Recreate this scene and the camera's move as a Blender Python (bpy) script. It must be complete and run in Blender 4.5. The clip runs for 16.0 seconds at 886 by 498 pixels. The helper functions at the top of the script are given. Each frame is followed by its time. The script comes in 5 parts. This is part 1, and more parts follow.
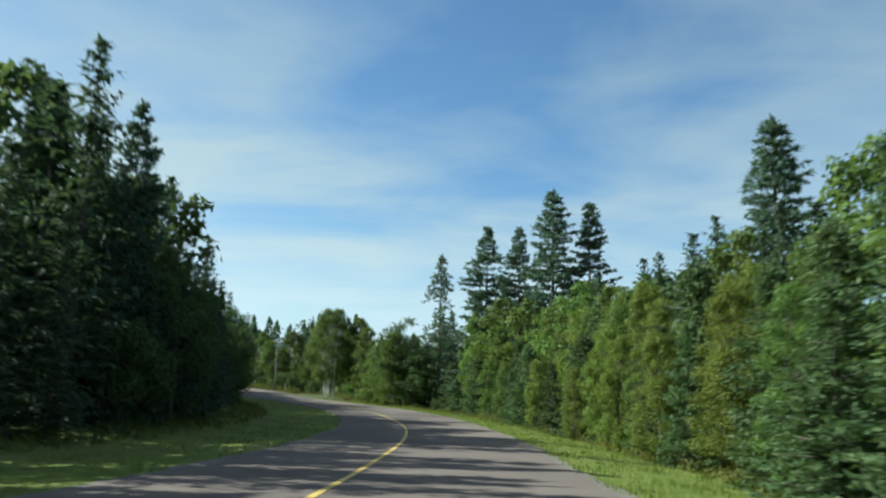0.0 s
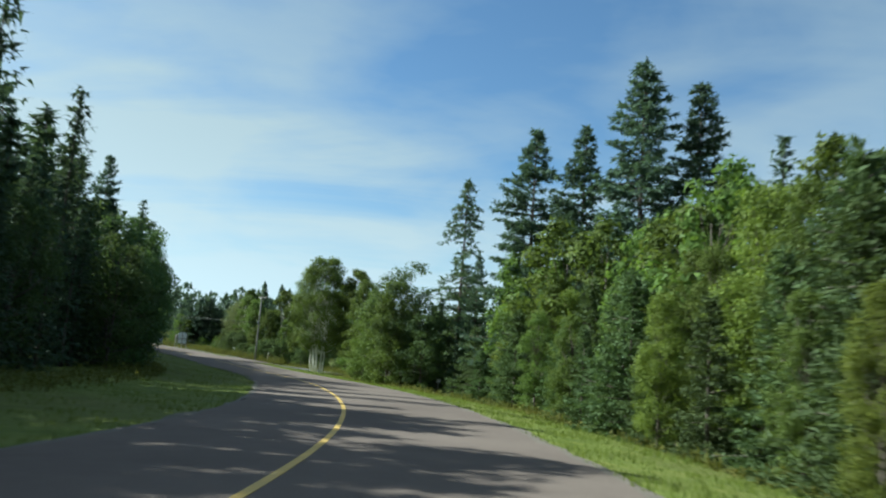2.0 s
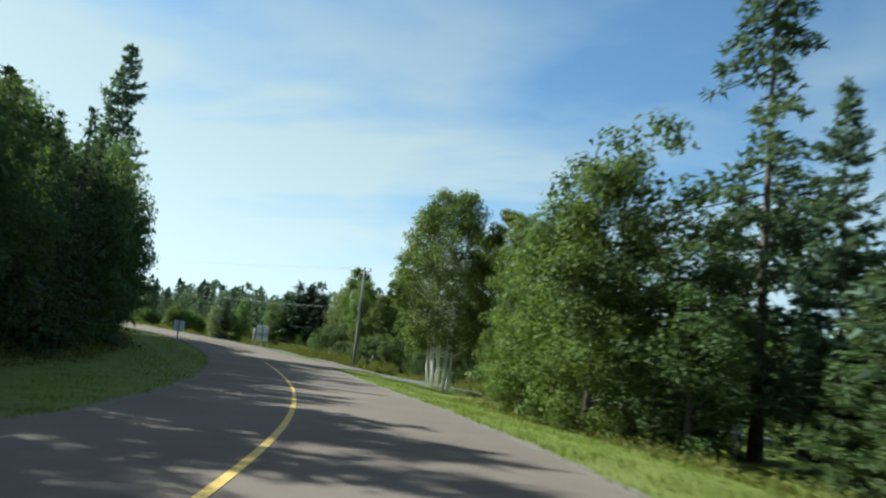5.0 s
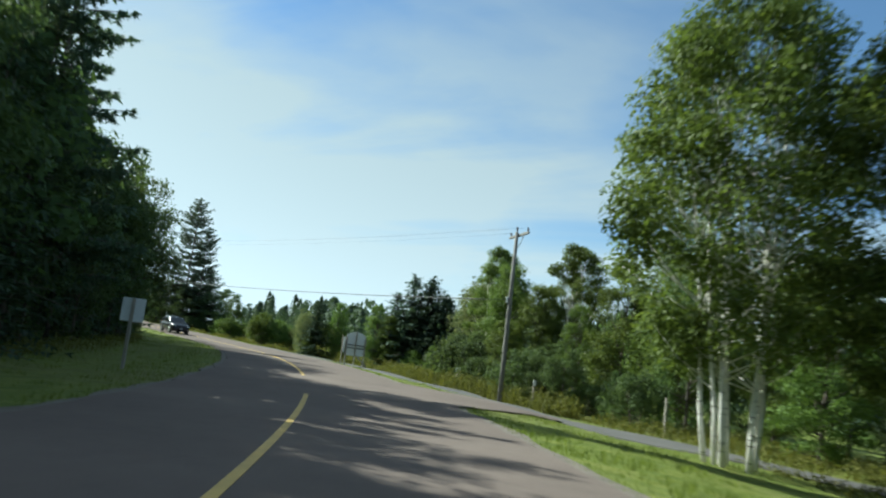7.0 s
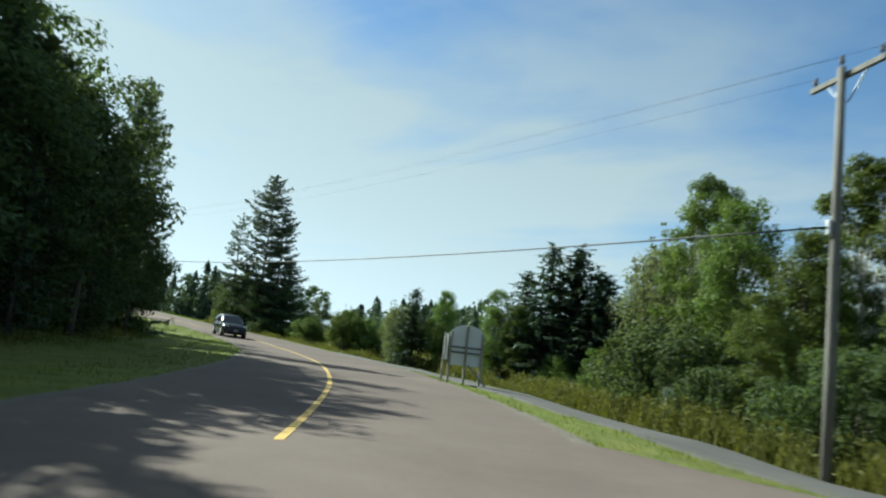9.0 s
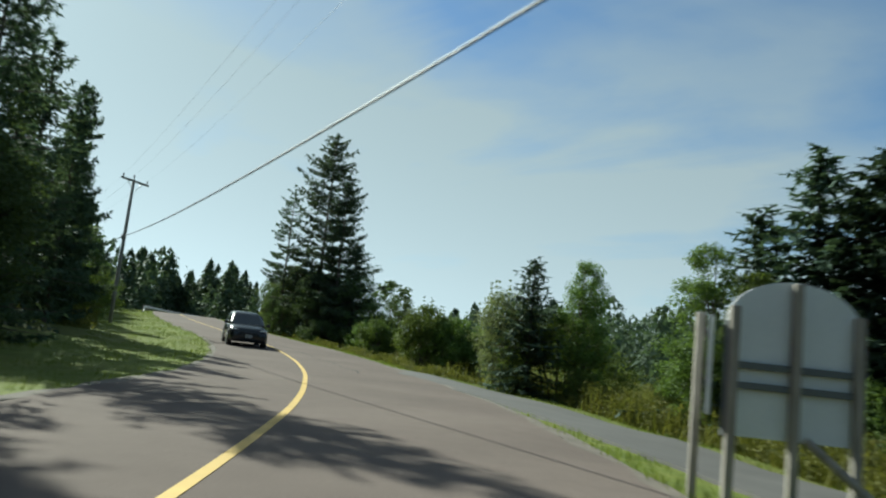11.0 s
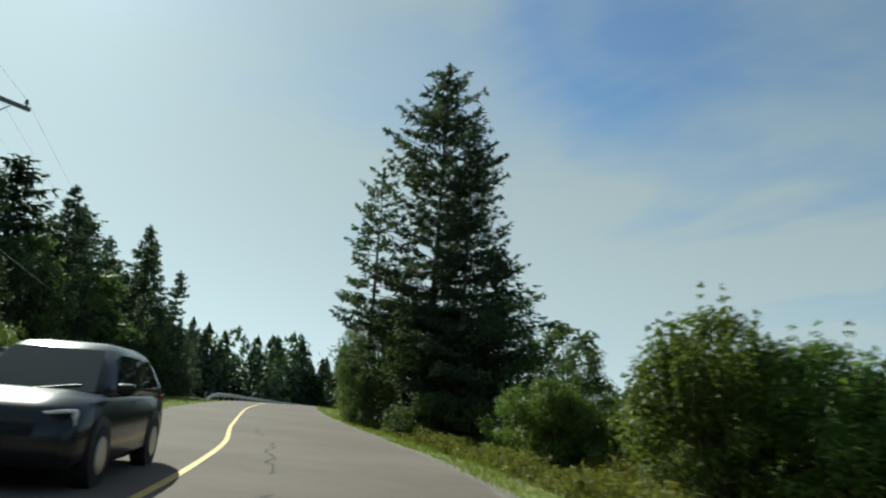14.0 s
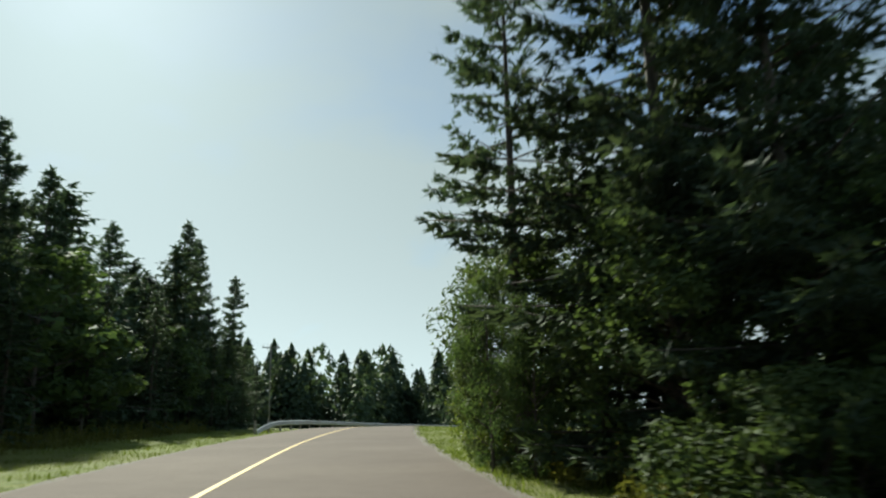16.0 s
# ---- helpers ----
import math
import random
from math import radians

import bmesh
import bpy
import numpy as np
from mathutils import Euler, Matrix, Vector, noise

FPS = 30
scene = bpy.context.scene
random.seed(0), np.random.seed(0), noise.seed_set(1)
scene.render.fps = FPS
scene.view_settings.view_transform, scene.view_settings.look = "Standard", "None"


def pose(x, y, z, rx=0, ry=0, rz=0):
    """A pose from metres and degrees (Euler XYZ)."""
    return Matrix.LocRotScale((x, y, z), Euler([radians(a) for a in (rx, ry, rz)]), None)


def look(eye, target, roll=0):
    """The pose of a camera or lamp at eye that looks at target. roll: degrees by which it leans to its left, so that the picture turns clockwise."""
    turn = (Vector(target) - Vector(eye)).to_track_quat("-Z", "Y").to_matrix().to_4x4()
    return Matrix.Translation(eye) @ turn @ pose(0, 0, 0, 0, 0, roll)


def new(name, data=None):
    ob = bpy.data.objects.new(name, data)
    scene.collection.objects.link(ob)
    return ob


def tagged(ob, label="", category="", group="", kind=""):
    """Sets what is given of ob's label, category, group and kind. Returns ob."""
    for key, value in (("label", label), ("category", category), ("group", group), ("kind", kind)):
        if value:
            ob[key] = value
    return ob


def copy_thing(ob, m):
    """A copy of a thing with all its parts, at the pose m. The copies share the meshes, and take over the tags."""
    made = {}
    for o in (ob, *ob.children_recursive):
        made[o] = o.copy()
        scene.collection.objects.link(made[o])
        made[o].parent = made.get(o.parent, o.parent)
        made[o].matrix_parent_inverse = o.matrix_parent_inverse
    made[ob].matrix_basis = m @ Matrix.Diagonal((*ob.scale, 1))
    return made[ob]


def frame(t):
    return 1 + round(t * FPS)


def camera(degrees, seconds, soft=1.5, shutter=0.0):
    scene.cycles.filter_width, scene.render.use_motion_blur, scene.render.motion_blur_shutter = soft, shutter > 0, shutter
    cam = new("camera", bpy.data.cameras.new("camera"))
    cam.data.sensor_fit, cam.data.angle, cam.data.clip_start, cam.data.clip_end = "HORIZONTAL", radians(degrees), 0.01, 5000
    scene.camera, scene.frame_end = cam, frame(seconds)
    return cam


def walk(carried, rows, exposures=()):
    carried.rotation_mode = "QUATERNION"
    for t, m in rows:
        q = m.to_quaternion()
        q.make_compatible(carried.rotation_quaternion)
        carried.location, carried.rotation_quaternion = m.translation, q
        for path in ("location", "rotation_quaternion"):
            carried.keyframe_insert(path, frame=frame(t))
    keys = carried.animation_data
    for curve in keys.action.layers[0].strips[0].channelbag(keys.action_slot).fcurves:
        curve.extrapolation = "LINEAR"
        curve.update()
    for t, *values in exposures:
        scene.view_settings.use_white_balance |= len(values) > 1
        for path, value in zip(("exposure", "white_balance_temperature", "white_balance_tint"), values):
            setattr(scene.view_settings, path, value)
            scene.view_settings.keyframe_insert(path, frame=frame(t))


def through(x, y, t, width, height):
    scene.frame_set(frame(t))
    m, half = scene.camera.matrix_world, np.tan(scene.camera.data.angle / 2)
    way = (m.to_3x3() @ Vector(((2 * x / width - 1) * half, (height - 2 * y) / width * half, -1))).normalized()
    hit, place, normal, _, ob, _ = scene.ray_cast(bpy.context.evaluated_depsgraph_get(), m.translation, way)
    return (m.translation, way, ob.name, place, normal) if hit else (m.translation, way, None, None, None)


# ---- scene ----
cam = camera(59.38, 16.0, soft=2.15, shutter=0.4)
PATH = [
    (0, (0.000, 0.000, 1.270), (-0.366, 19.738, 4.477), 1.74),
    (0.5, (0.040, 6.746, 0.997), (-0.403, 26.573, 3.580), 3.29),
    (1, (0.088, 13.454, 0.702), (-0.381, 33.290, 3.217), 3.92),
    (1.5, (0.120, 20.027, 0.367), (-0.596, 39.829, 3.076), 3.91),
    (2, (0.111, 26.483, 0.152), (-1.006, 46.258, 2.921), 4.46),
    (2.5, (-0.311, 33.194, 0.014), (-1.801, 52.945, 2.782), 4.90),
    (3, (-0.965, 39.513, -0.212), (-2.920, 59.222, 2.572), 5.48),
    (3.5, (-1.865, 45.583, -0.326), (-4.386, 65.228, 2.455), 5.70),
    (4, (-2.933, 51.466, -0.406), (-6.154, 71.008, 2.375), 5.58),
    (4.5, (-3.998, 57.454, -0.464), (-8.079, 76.837, 2.301), 5.80),
    (7, (-16.740, 91.211, -0.928), (-24.749, 109.279, 2.143), 6.79),
    (7.5, (-19.271, 96.314, -0.942), (-27.911, 114.081, 2.176), 6.97),
    (8, (-21.928, 101.203, -0.852), (-31.185, 118.662, 2.232), 6.73),
    (8.5, (-24.683, 105.957, -0.794), (-34.578, 123.074, 2.223), 6.70),
    (9, (-27.510, 110.621, -0.736), (-38.044, 127.364, 2.215), 6.47),
    (9.5, (-30.480, 115.146, -0.642), (-41.615, 131.504, 2.260), 6.31),
    (10, (-33.827, 119.967, -0.524), (-45.540, 135.924, 2.334), 6.36),
    (12.5, (-50.374, 140.197, 0.041), (-63.923, 154.458, 3.654), 4.99),
    (13, (-53.900, 143.721, 0.112), (-67.818, 157.501, 4.163), 4.54),
    (13.5, (-57.526, 146.970, 0.184), (-71.983, 160.056, 4.627), 4.17),
    (14, (-61.519, 150.187, 0.369), (-76.606, 162.435, 5.103), 3.87),
    (14.5, (-65.702, 153.104, 0.570), (-81.363, 164.539, 5.466), 3.10),
    (15, (-70.242, 155.819, 0.796), (-86.284, 166.673, 5.780), 1.86),
    (15.5, (-74.900, 158.436, 1.069), (-91.134, 169.012, 6.032), 0.72),
    (16, (-79.323, 160.865, 1.276), (-95.586, 171.436, 6.152), -1.32),
]
walk(cam, [(t, look(eye, target, roll)) for t, eye, target, roll in PATH], [(0, 1.2, 5280, -7), (2, 1.2, 5320, -7), (3.5, 1.38, 5380, -7), (4.5, 1.35, 5400, -7), (7, 1.22, 5420, -7), (9, 1.12, 5480, -7), (10.2, 1.0, 5520, -7), (12.4, 0.6, 5600, -7), (13, 0.76, 5650, -7), (14.5, 0.68, 5700, -7), (16, 0.8, 5950, -5)])

# ---------------------------------------------------------------- light
SUN_AZ, SUN_EL = 84.0, 35.0          # degrees left of +y, and above the horizon
az, el = radians(SUN_AZ), radians(SUN_EL)
sun_way = Vector((-math.sin(az) * math.cos(el), math.cos(az) * math.cos(el), math.sin(el)))
sun = new("sun", bpy.data.lights.new("sun", "SUN"))
sun.data.energy, sun.data.angle, sun.data.color = 4.9, radians(0.53), (1.0, 0.90, 0.74)
sun.matrix_basis = look(sun_way * 100, (0, 0, 0))

world = bpy.data.worlds.new("sky")
scene.world = world
world.use_nodes = True
wn, wl = world.node_tree.nodes, world.node_tree.links
wn.clear()


def wnode(kind, **values):
    n = wn.new(kind)
    for k, v in values.items():
        n.inputs[k].default_value = v
    return n


w_out, w_bg, w_sky = wnode("ShaderNodeOutputWorld"), wnode("ShaderNodeBackground", Strength=0.057), wn.new("ShaderNodeTexSky")
w_sky.sky_type, w_sky.sun_disc = "NISHITA", False
w_sky.sun_elevation, w_sky.sun_rotation = el, -az
w_sky.air_density, w_sky.dust_density, w_sky.ozone_density = 1.0, 0.45, 1.6
# thin streaked cloud on a flat layer overhead
w_co, w_sep = wn.new("ShaderNodeTexCoord"), wn.new("ShaderNodeSeparateXYZ")
wl.new(w_co.outputs["Generated"], w_sep.inputs[0])
w_z = wn.new("ShaderNodeMath"); w_z.operation = "MAXIMUM"; w_z.inputs[1].default_value = 0.0
wl.new(w_sep.outputs["Z"], w_z.inputs[0])
w_z2 = wn.new("ShaderNodeMath"); w_z2.operation = "ADD"; w_z2.inputs[1].default_value = 0.16
wl.new(w_z.outputs[0], w_z2.inputs[0])
w_div = wn.new("ShaderNodeVectorMath"); w_div.operation = "DIVIDE"
w_den = wn.new("ShaderNodeCombineXYZ"); w_den.inputs[2].default_value = 1.0
wl.new(w_z2.outputs[0], w_den.inputs[0]); wl.new(w_z2.outputs[0], w_den.inputs[1])
wl.new(w_co.outputs["Generated"], w_div.inputs[0]); wl.new(w_den.outputs[0], w_div.inputs[1])
w_map = wn.new("ShaderNodeMapping")
w_map.inputs["Rotation"].default_value = (0, 0, radians(-38))
w_map.inputs["Scale"].default_value = (0.42, 1.25, 0.0)
w_map.inputs["Location"].default_value = (0.35, 0.2, 0)
wl.new(w_div.outputs[0], w_map.inputs["Vector"])
w_n1 = wnode("ShaderNodeTexNoise", Scale=1.1, Detail=7.0, Roughness=0.55, Distortion=0.9)
wl.new(w_map.outputs[0], w_n1.inputs["Vector"])
w_r1 = wn.new("ShaderNodeValToRGB")
w_r1.color_ramp.elements[0].position, w_r1.color_ramp.elements[1].position = 0.38, 0.66
wl.new(w_n1.outputs["Fac"], w_r1.inputs["Fac"])
# whiter towards the horizon
w_h = wn.new("ShaderNodeMapRange")
w_h.inputs["From Min"].default_value, w_h.inputs["From Max"].default_value = 0.0, 0.5
w_h.inputs["To Min"].default_value, w_h.inputs["To Max"].default_value = 0.48, 0.0
wl.new(w_z.outputs[0], w_h.inputs["Value"])
w_n2 = wnode("ShaderNodeTexNoise", Scale=1.6, Detail=6.0, Roughness=0.5, Distortion=0.4)
wl.new(w_div.outputs[0], w_n2.inputs["Vector"])
w_r2 = wn.new("ShaderNodeMapRange")
w_r2.inputs["From Min"].default_value, w_r2.inputs["From Max"].default_value = 0.36, 0.66
w_r2.inputs["To Min"].default_value, w_r2.inputs["To Max"].default_value = -0.30, 0.24
wl.new(w_n2.outputs["Fac"], w_r2.inputs["Value"])
w_sum = wn.new("ShaderNodeMath"); w_sum.operation = "ADD"
wl.new(w_h.outputs[0], w_sum.inputs[0]); wl.new(w_r2.outputs[0], w_sum.inputs[1])
w_add = wn.new("ShaderNodeMath"); w_add.operation = "ADD"; w_add.use_clamp = True
w_mul = wn.new("ShaderNodeMath"); w_mul.operation = "MULTIPLY"; w_mul.inputs[1].default_value = 0.36
wl.new(w_r1.outputs["Color"], w_mul.inputs[0])
# a bank of high cloud, low over the north and climbing towards the sun
w_az = wn.new("ShaderNodeMath"); w_az.operation = "ARCTAN2"
w_neg = wn.new("ShaderNodeMath"); w_neg.operation = "MULTIPLY"; w_neg.inputs[1].default_value = -1.0
wl.new(w_sep.outputs["X"], w_neg.inputs[0]); wl.new(w_neg.outputs[0], w_az.inputs[0]); wl.new(w_sep.outputs["Y"], w_az.inputs[1])
w_turn = wn.new("ShaderNodeMapRange")
w_turn.inputs["From Min"].default_value, w_turn.inputs["From Max"].default_value = radians(-90), radians(190)
wl.new(w_az.outputs[0], w_turn.inputs["Value"])
w_top = wn.new("ShaderNodeValToRGB")
heights = ((-90, 0.06), (-40, 0.10), (-4, 0.185), (17, 0.245), (34, 0.30), (41, 0.40), (49, 0.60), (60, 0.95), (110, 0.95), (150, 0.4))
while len(w_top.color_ramp.elements) < len(heights):
    w_top.color_ramp.elements.new(0.5)
for k, (deg, height) in zip(w_top.color_ramp.elements, heights):
    k.position, k.color = (deg + 90) / 280, (height, height, height, 1)
wl.new(w_turn.outputs[0], w_top.inputs["Fac"])
w_gap = wn.new("ShaderNodeMath"); w_gap.operation = "SUBTRACT"
wl.new(w_top.outputs["Color"], w_gap.inputs[0]); wl.new(w_z.outputs[0], w_gap.inputs[1])
w_ruff = wn.new("ShaderNodeMath"); w_ruff.operation = "MULTIPLY_ADD"; w_ruff.inputs[1].default_value = 0.34
wl.new(w_n1.outputs["Fac"], w_ruff.inputs[0]); wl.new(w_gap.outputs[0], w_ruff.inputs[2])
w_bank = wn.new("ShaderNodeMapRange"); w_bank.interpolation_type = "SMOOTHSTEP"
w_bank.inputs["From Min"].default_value, w_bank.inputs["From Max"].default_value = 0.08, 0.30
w_bank.inputs["To Min"].default_value, w_bank.inputs["To Max"].default_value = 0.0, 0.74
wl.new(w_ruff.outputs[0], w_bank.inputs["Value"])
w_low = wn.new("ShaderNodeMapRange"); w_low.interpolation_type = "SMOOTHSTEP"      # clear strip under the bank
w_low.inputs["From Min"].default_value, w_low.inputs["From Max"].default_value = 0.10, 0.15
w_low.inputs["To Min"].default_value, w_low.inputs["To Max"].default_value = 0.25, 1.0
wl.new(w_z.outputs[0], w_low.inputs["Value"])
w_strip = wn.new("ShaderNodeMapRange")
w_strip.inputs["From Min"].default_value, w_strip.inputs["From Max"].default_value = radians(12), radians(32)
w_strip.inputs["To Min"].default_value, w_strip.inputs["To Max"].default_value = 0.25, 1.0
wl.new(w_az.outputs[0], w_strip.inputs["Value"]); wl.new(w_strip.outputs[0], w_low.inputs["To Min"])
w_band = wn.new("ShaderNodeMath"); w_band.operation = "MULTIPLY"
wl.new(w_bank.outputs[0], w_band.inputs[0]); wl.new(w_low.outputs[0], w_band.inputs[1])
w_both = wn.new("ShaderNodeMath"); w_both.operation = "ADD"
w_fill = wn.new("ShaderNodeMapRange"); w_fill.interpolation_type = "SMOOTHSTEP"     # added cloud, mostly above the view, to brighten the shade
w_fill.inputs["From Min"].default_value, w_fill.inputs["From Max"].default_value = 0.33, 0.85
w_fill.inputs["To Min"].default_value, w_fill.inputs["To Max"].default_value = 0.0, 0.6
wl.new(w_z.outputs[0], w_fill.inputs["Value"])
w_bank_fill = wn.new("ShaderNodeMath"); w_bank_fill.operation = "MAXIMUM"
wl.new(w_band.outputs[0], w_bank_fill.inputs[0]); wl.new(w_fill.outputs[0], w_bank_fill.inputs[1])
wl.new(w_mul.outputs[0], w_both.inputs[0]); wl.new(w_bank_fill.outputs[0], w_both.inputs[1])
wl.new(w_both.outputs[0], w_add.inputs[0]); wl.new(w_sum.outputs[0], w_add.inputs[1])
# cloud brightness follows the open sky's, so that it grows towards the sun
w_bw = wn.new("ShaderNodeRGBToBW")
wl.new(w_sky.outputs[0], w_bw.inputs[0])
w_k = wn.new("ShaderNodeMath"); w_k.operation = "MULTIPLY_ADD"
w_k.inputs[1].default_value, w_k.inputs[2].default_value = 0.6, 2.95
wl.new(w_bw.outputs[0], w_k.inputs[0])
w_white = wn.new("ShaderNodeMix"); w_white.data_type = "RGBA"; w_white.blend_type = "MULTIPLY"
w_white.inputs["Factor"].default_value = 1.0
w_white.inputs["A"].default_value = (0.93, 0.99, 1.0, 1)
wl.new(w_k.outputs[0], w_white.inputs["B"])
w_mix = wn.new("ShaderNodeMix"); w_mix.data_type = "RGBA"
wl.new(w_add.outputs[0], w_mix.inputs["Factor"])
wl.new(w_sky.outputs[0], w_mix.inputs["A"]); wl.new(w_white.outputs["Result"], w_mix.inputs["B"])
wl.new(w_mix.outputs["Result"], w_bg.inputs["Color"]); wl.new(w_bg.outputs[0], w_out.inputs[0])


# ---------------------------------------------------------------- materials
def material(name):
    m = bpy.data.materials.new(name)
    m.use_nodes = True
    return m, m.node_tree.nodes, m.node_tree.links, m.node_tree.nodes["Principled BSDF"]


def ramp(nodes, stops):
    r = nodes.new("ShaderNodeValToRGB")
    e = r.color_ramp.elements
    while len(e) < len(stops):
        e.new(0.5)
    for k, (p, c) in zip(e, stops):
        k.position, k.color = p, (*c, 1)
    return r


def noise_tex(nodes, links, scale, detail=4.0, rough=0.55, coord="Object", stretch=None):
    co, n = nodes.new("ShaderNodeTexCoord"), nodes.new("ShaderNodeTexNoise")
    n.inputs["Scale"].default_value, n.inputs["Detail"].default_value, n.inputs["Roughness"].default_value = scale, detail, rough
    if stretch:
        mp = nodes.new("ShaderNodeMapping")
        mp.inputs["Scale"].default_value = stretch
        links.new(co.outputs[coord], mp.inputs["Vector"])
        links.new(mp.outputs[0], n.inputs["Vector"])
    else:
        links.new(co.outputs[coord], n.inputs["Vector"])
    return n


def mix_col(nodes, links, fac, a, b, blend="MIX"):
    m = nodes.new("ShaderNodeMix")
    m.data_type, m.blend_type = "RGBA", blend
    for key, v in (("Factor", fac), ("A", a), ("B", b)):
        if isinstance(v, (int, float)):
            m.inputs[key].default_value = v
        elif isinstance(v, tuple):
            m.inputs[key].default_value = (*v, 1)
        else:
            links.new(v, m.inputs[key])
    return m.outputs["Result"]


def bumped(nodes, links, bsdf, height, strength, distance):
    b = nodes.new("ShaderNodeBump")
    b.inputs["Strength"].default_value, b.inputs["Distance"].default_value = strength, distance
    links.new(height, b.inputs["Height"])
    links.new(b.outputs[0], bsdf.inputs["Normal"])


def plain(name, colour, rough=0.6, metal=0.0, spread=0.25, scale=6.0, bump=0.15):
    """A painted, wooden or metal surface with grain and stains at two scales."""
    m, n, l, b = material(name)
    big, small = noise_tex(n, l, scale * 0.25), noise_tex(n, l, scale * 6)
    dark, light = tuple(c * (1 - spread) for c in colour), tuple(min(1, c * (1 + spread)) for c in colour)
    c1 = ramp(n, [(0.3, dark), (0.7, light)])
    l.new(big.outputs["Fac"], c1.inputs["Fac"])
    c2 = mix_col(n, l, small.outputs["Fac"], dark, light)
    l.new(mix_col(n, l, 0.4, c1.outputs["Color"], c2), b.inputs["Base Color"])
    b.inputs["Roughness"].default_value, b.inputs["Metallic"].default_value = rough, metal
    bumped(n, l, b, small.outputs["Fac"], bump, 0.01)
    return m


def foliage(name, dark, light, through=0.3, tip=None, rough=0.68):
    """Leaves or needles: hue by leaf, by clump and by tree, with light passing through."""
    m, n, l, b = material(name)
    geo, info = n.new("ShaderNodeNewGeometry"), n.new("ShaderNodeObjectInfo")
    clump = noise_tex(n, l, 0.55, 3.0)
    r = ramp(n, [(0.0, dark), (0.75, light), (1.0, tip or light)])
    mix = n.new("ShaderNodeMath"); mix.operation = "MULTIPLY_ADD"; mix.inputs[1].default_value = 0.55
    sub = n.new("ShaderNodeMath"); sub.operation = "MULTIPLY"; sub.inputs[1].default_value = 0.45
    l.new(clump.outputs["Fac"], sub.inputs[0])
    l.new(geo.outputs["Random Per Island"], mix.inputs[0]); l.new(sub.outputs[0], mix.inputs[2])
    l.new(mix.outputs[0], r.inputs["Fac"])
    hsv = n.new("ShaderNodeHueSaturation")
    for key, lo, hi in (("Hue", 0.482, 0.515), ("Value", 0.78, 1.22)):
        mr = n.new("ShaderNodeMapRange")
        mr.inputs["To Min"].default_value, mr.inputs["To Max"].default_value = lo, hi
        l.new(info.outputs["Random"], mr.inputs["Value"]); l.new(mr.outputs[0], hsv.inputs[key])
    l.new(r.outputs["Color"], hsv.inputs["Color"])
    l.new(hsv.outputs[0], b.inputs["Base Color"])
    b.inputs["Roughness"].default_value = rough
    b.inputs["Specular IOR Level"].default_value = 0.14
    tr, mx = n.new("ShaderNodeBsdfTranslucent"), n.new("ShaderNodeMixShader")
    l.new(mix_col(n, l, 1.0, hsv.outputs[0], (1.0, 1.0, 0.55), "MULTIPLY"), tr.inputs["Color"])
    mx.inputs["Fac"].default_value = through
    l.new(b.outputs[0], mx.inputs[1]); l.new(tr.outputs[0], mx.inputs[2])
    l.new(mx.outputs[0], n["Material Output"].inputs["Surface"])
    return m


def asphalt_material():
    m, n, l, b = material("asphalt")
    big = noise_tex(n, l, 0.22, 5.0, stretch=(1, 1, 1))
    mid, fine = noise_tex(n, l, 2.5, 5.0), noise_tex(n, l, 90.0, 2.0)
    base = ramp(n, [(0.3, (0.118, 0.094, 0.084)), (0.55, (0.152, 0.122, 0.108)), (0.75, (0.186, 0.151, 0.132))])
    l.new(big.outputs["Fac"], base.inputs["Fac"])
    c = mix_col(n, l, 0.3, base.outputs["Color"], mix_col(n, l, mid.outputs["Fac"], (0.090, 0.071, 0.064), (0.205, 0.168, 0.146)))
    grain = ramp(n, [(0.3, (0.75, 0.75, 0.75)), (0.7, (1.2, 1.2, 1.2))])
    l.new(fine.outputs["Fac"], grain.inputs["Fac"])
    l.new(mix_col(n, l, 1.0, c, grain.outputs["Color"], "MULTIPLY"), b.inputs["Base Color"])
    b.inputs["Roughness"].default_value = 0.9
    b.inputs["Specular IOR Level"].default_value = 0.08
    bumped(n, l, b, fine.outputs["Fac"], 0.35, 0.006)
    return m


def turf_material():
    m, n, l, b = material("turf")
    big, mid, fine = noise_tex(n, l, 0.12, 4.0), noise_tex(n, l, 1.4, 6.0), noise_tex(n, l, 35.0, 3.0)
    c1 = ramp(n, [(0.3, (0.090, 0.115, 0.024)), (0.5, (0.135, 0.165, 0.036)), (0.72, (0.19, 0.20, 0.050))])
    l.new(mid.outputs["Fac"], c1.inputs["Fac"])
    dry = ramp(n, [(0.45, (0, 0, 0)), (0.7, (0.7, 0.7, 0.7))])
    l.new(big.outputs["Fac"], dry.inputs["Fac"])
    c = mix_col(n, l, dry.outputs["Color"], c1.outputs["Color"], (0.15, 0.145, 0.055))
    g = ramp(n, [(0.3, (0.6, 0.6, 0.6)), (0.7, (1.3, 1.3, 1.3))])
    l.new(fine.outputs["Fac"], g.inputs["Fac"])
    l.new(mix_col(n, l, 1.0, c, g.outputs["Color"], "MULTIPLY"), b.inputs["Base Color"])
    b.inputs["Roughness"].default_value = 0.9
    b.inputs["Specular IOR Level"].default_value = 0.1
    bumped(n, l, b, fine.outputs["Fac"], 0.6, 0.04)
    return m


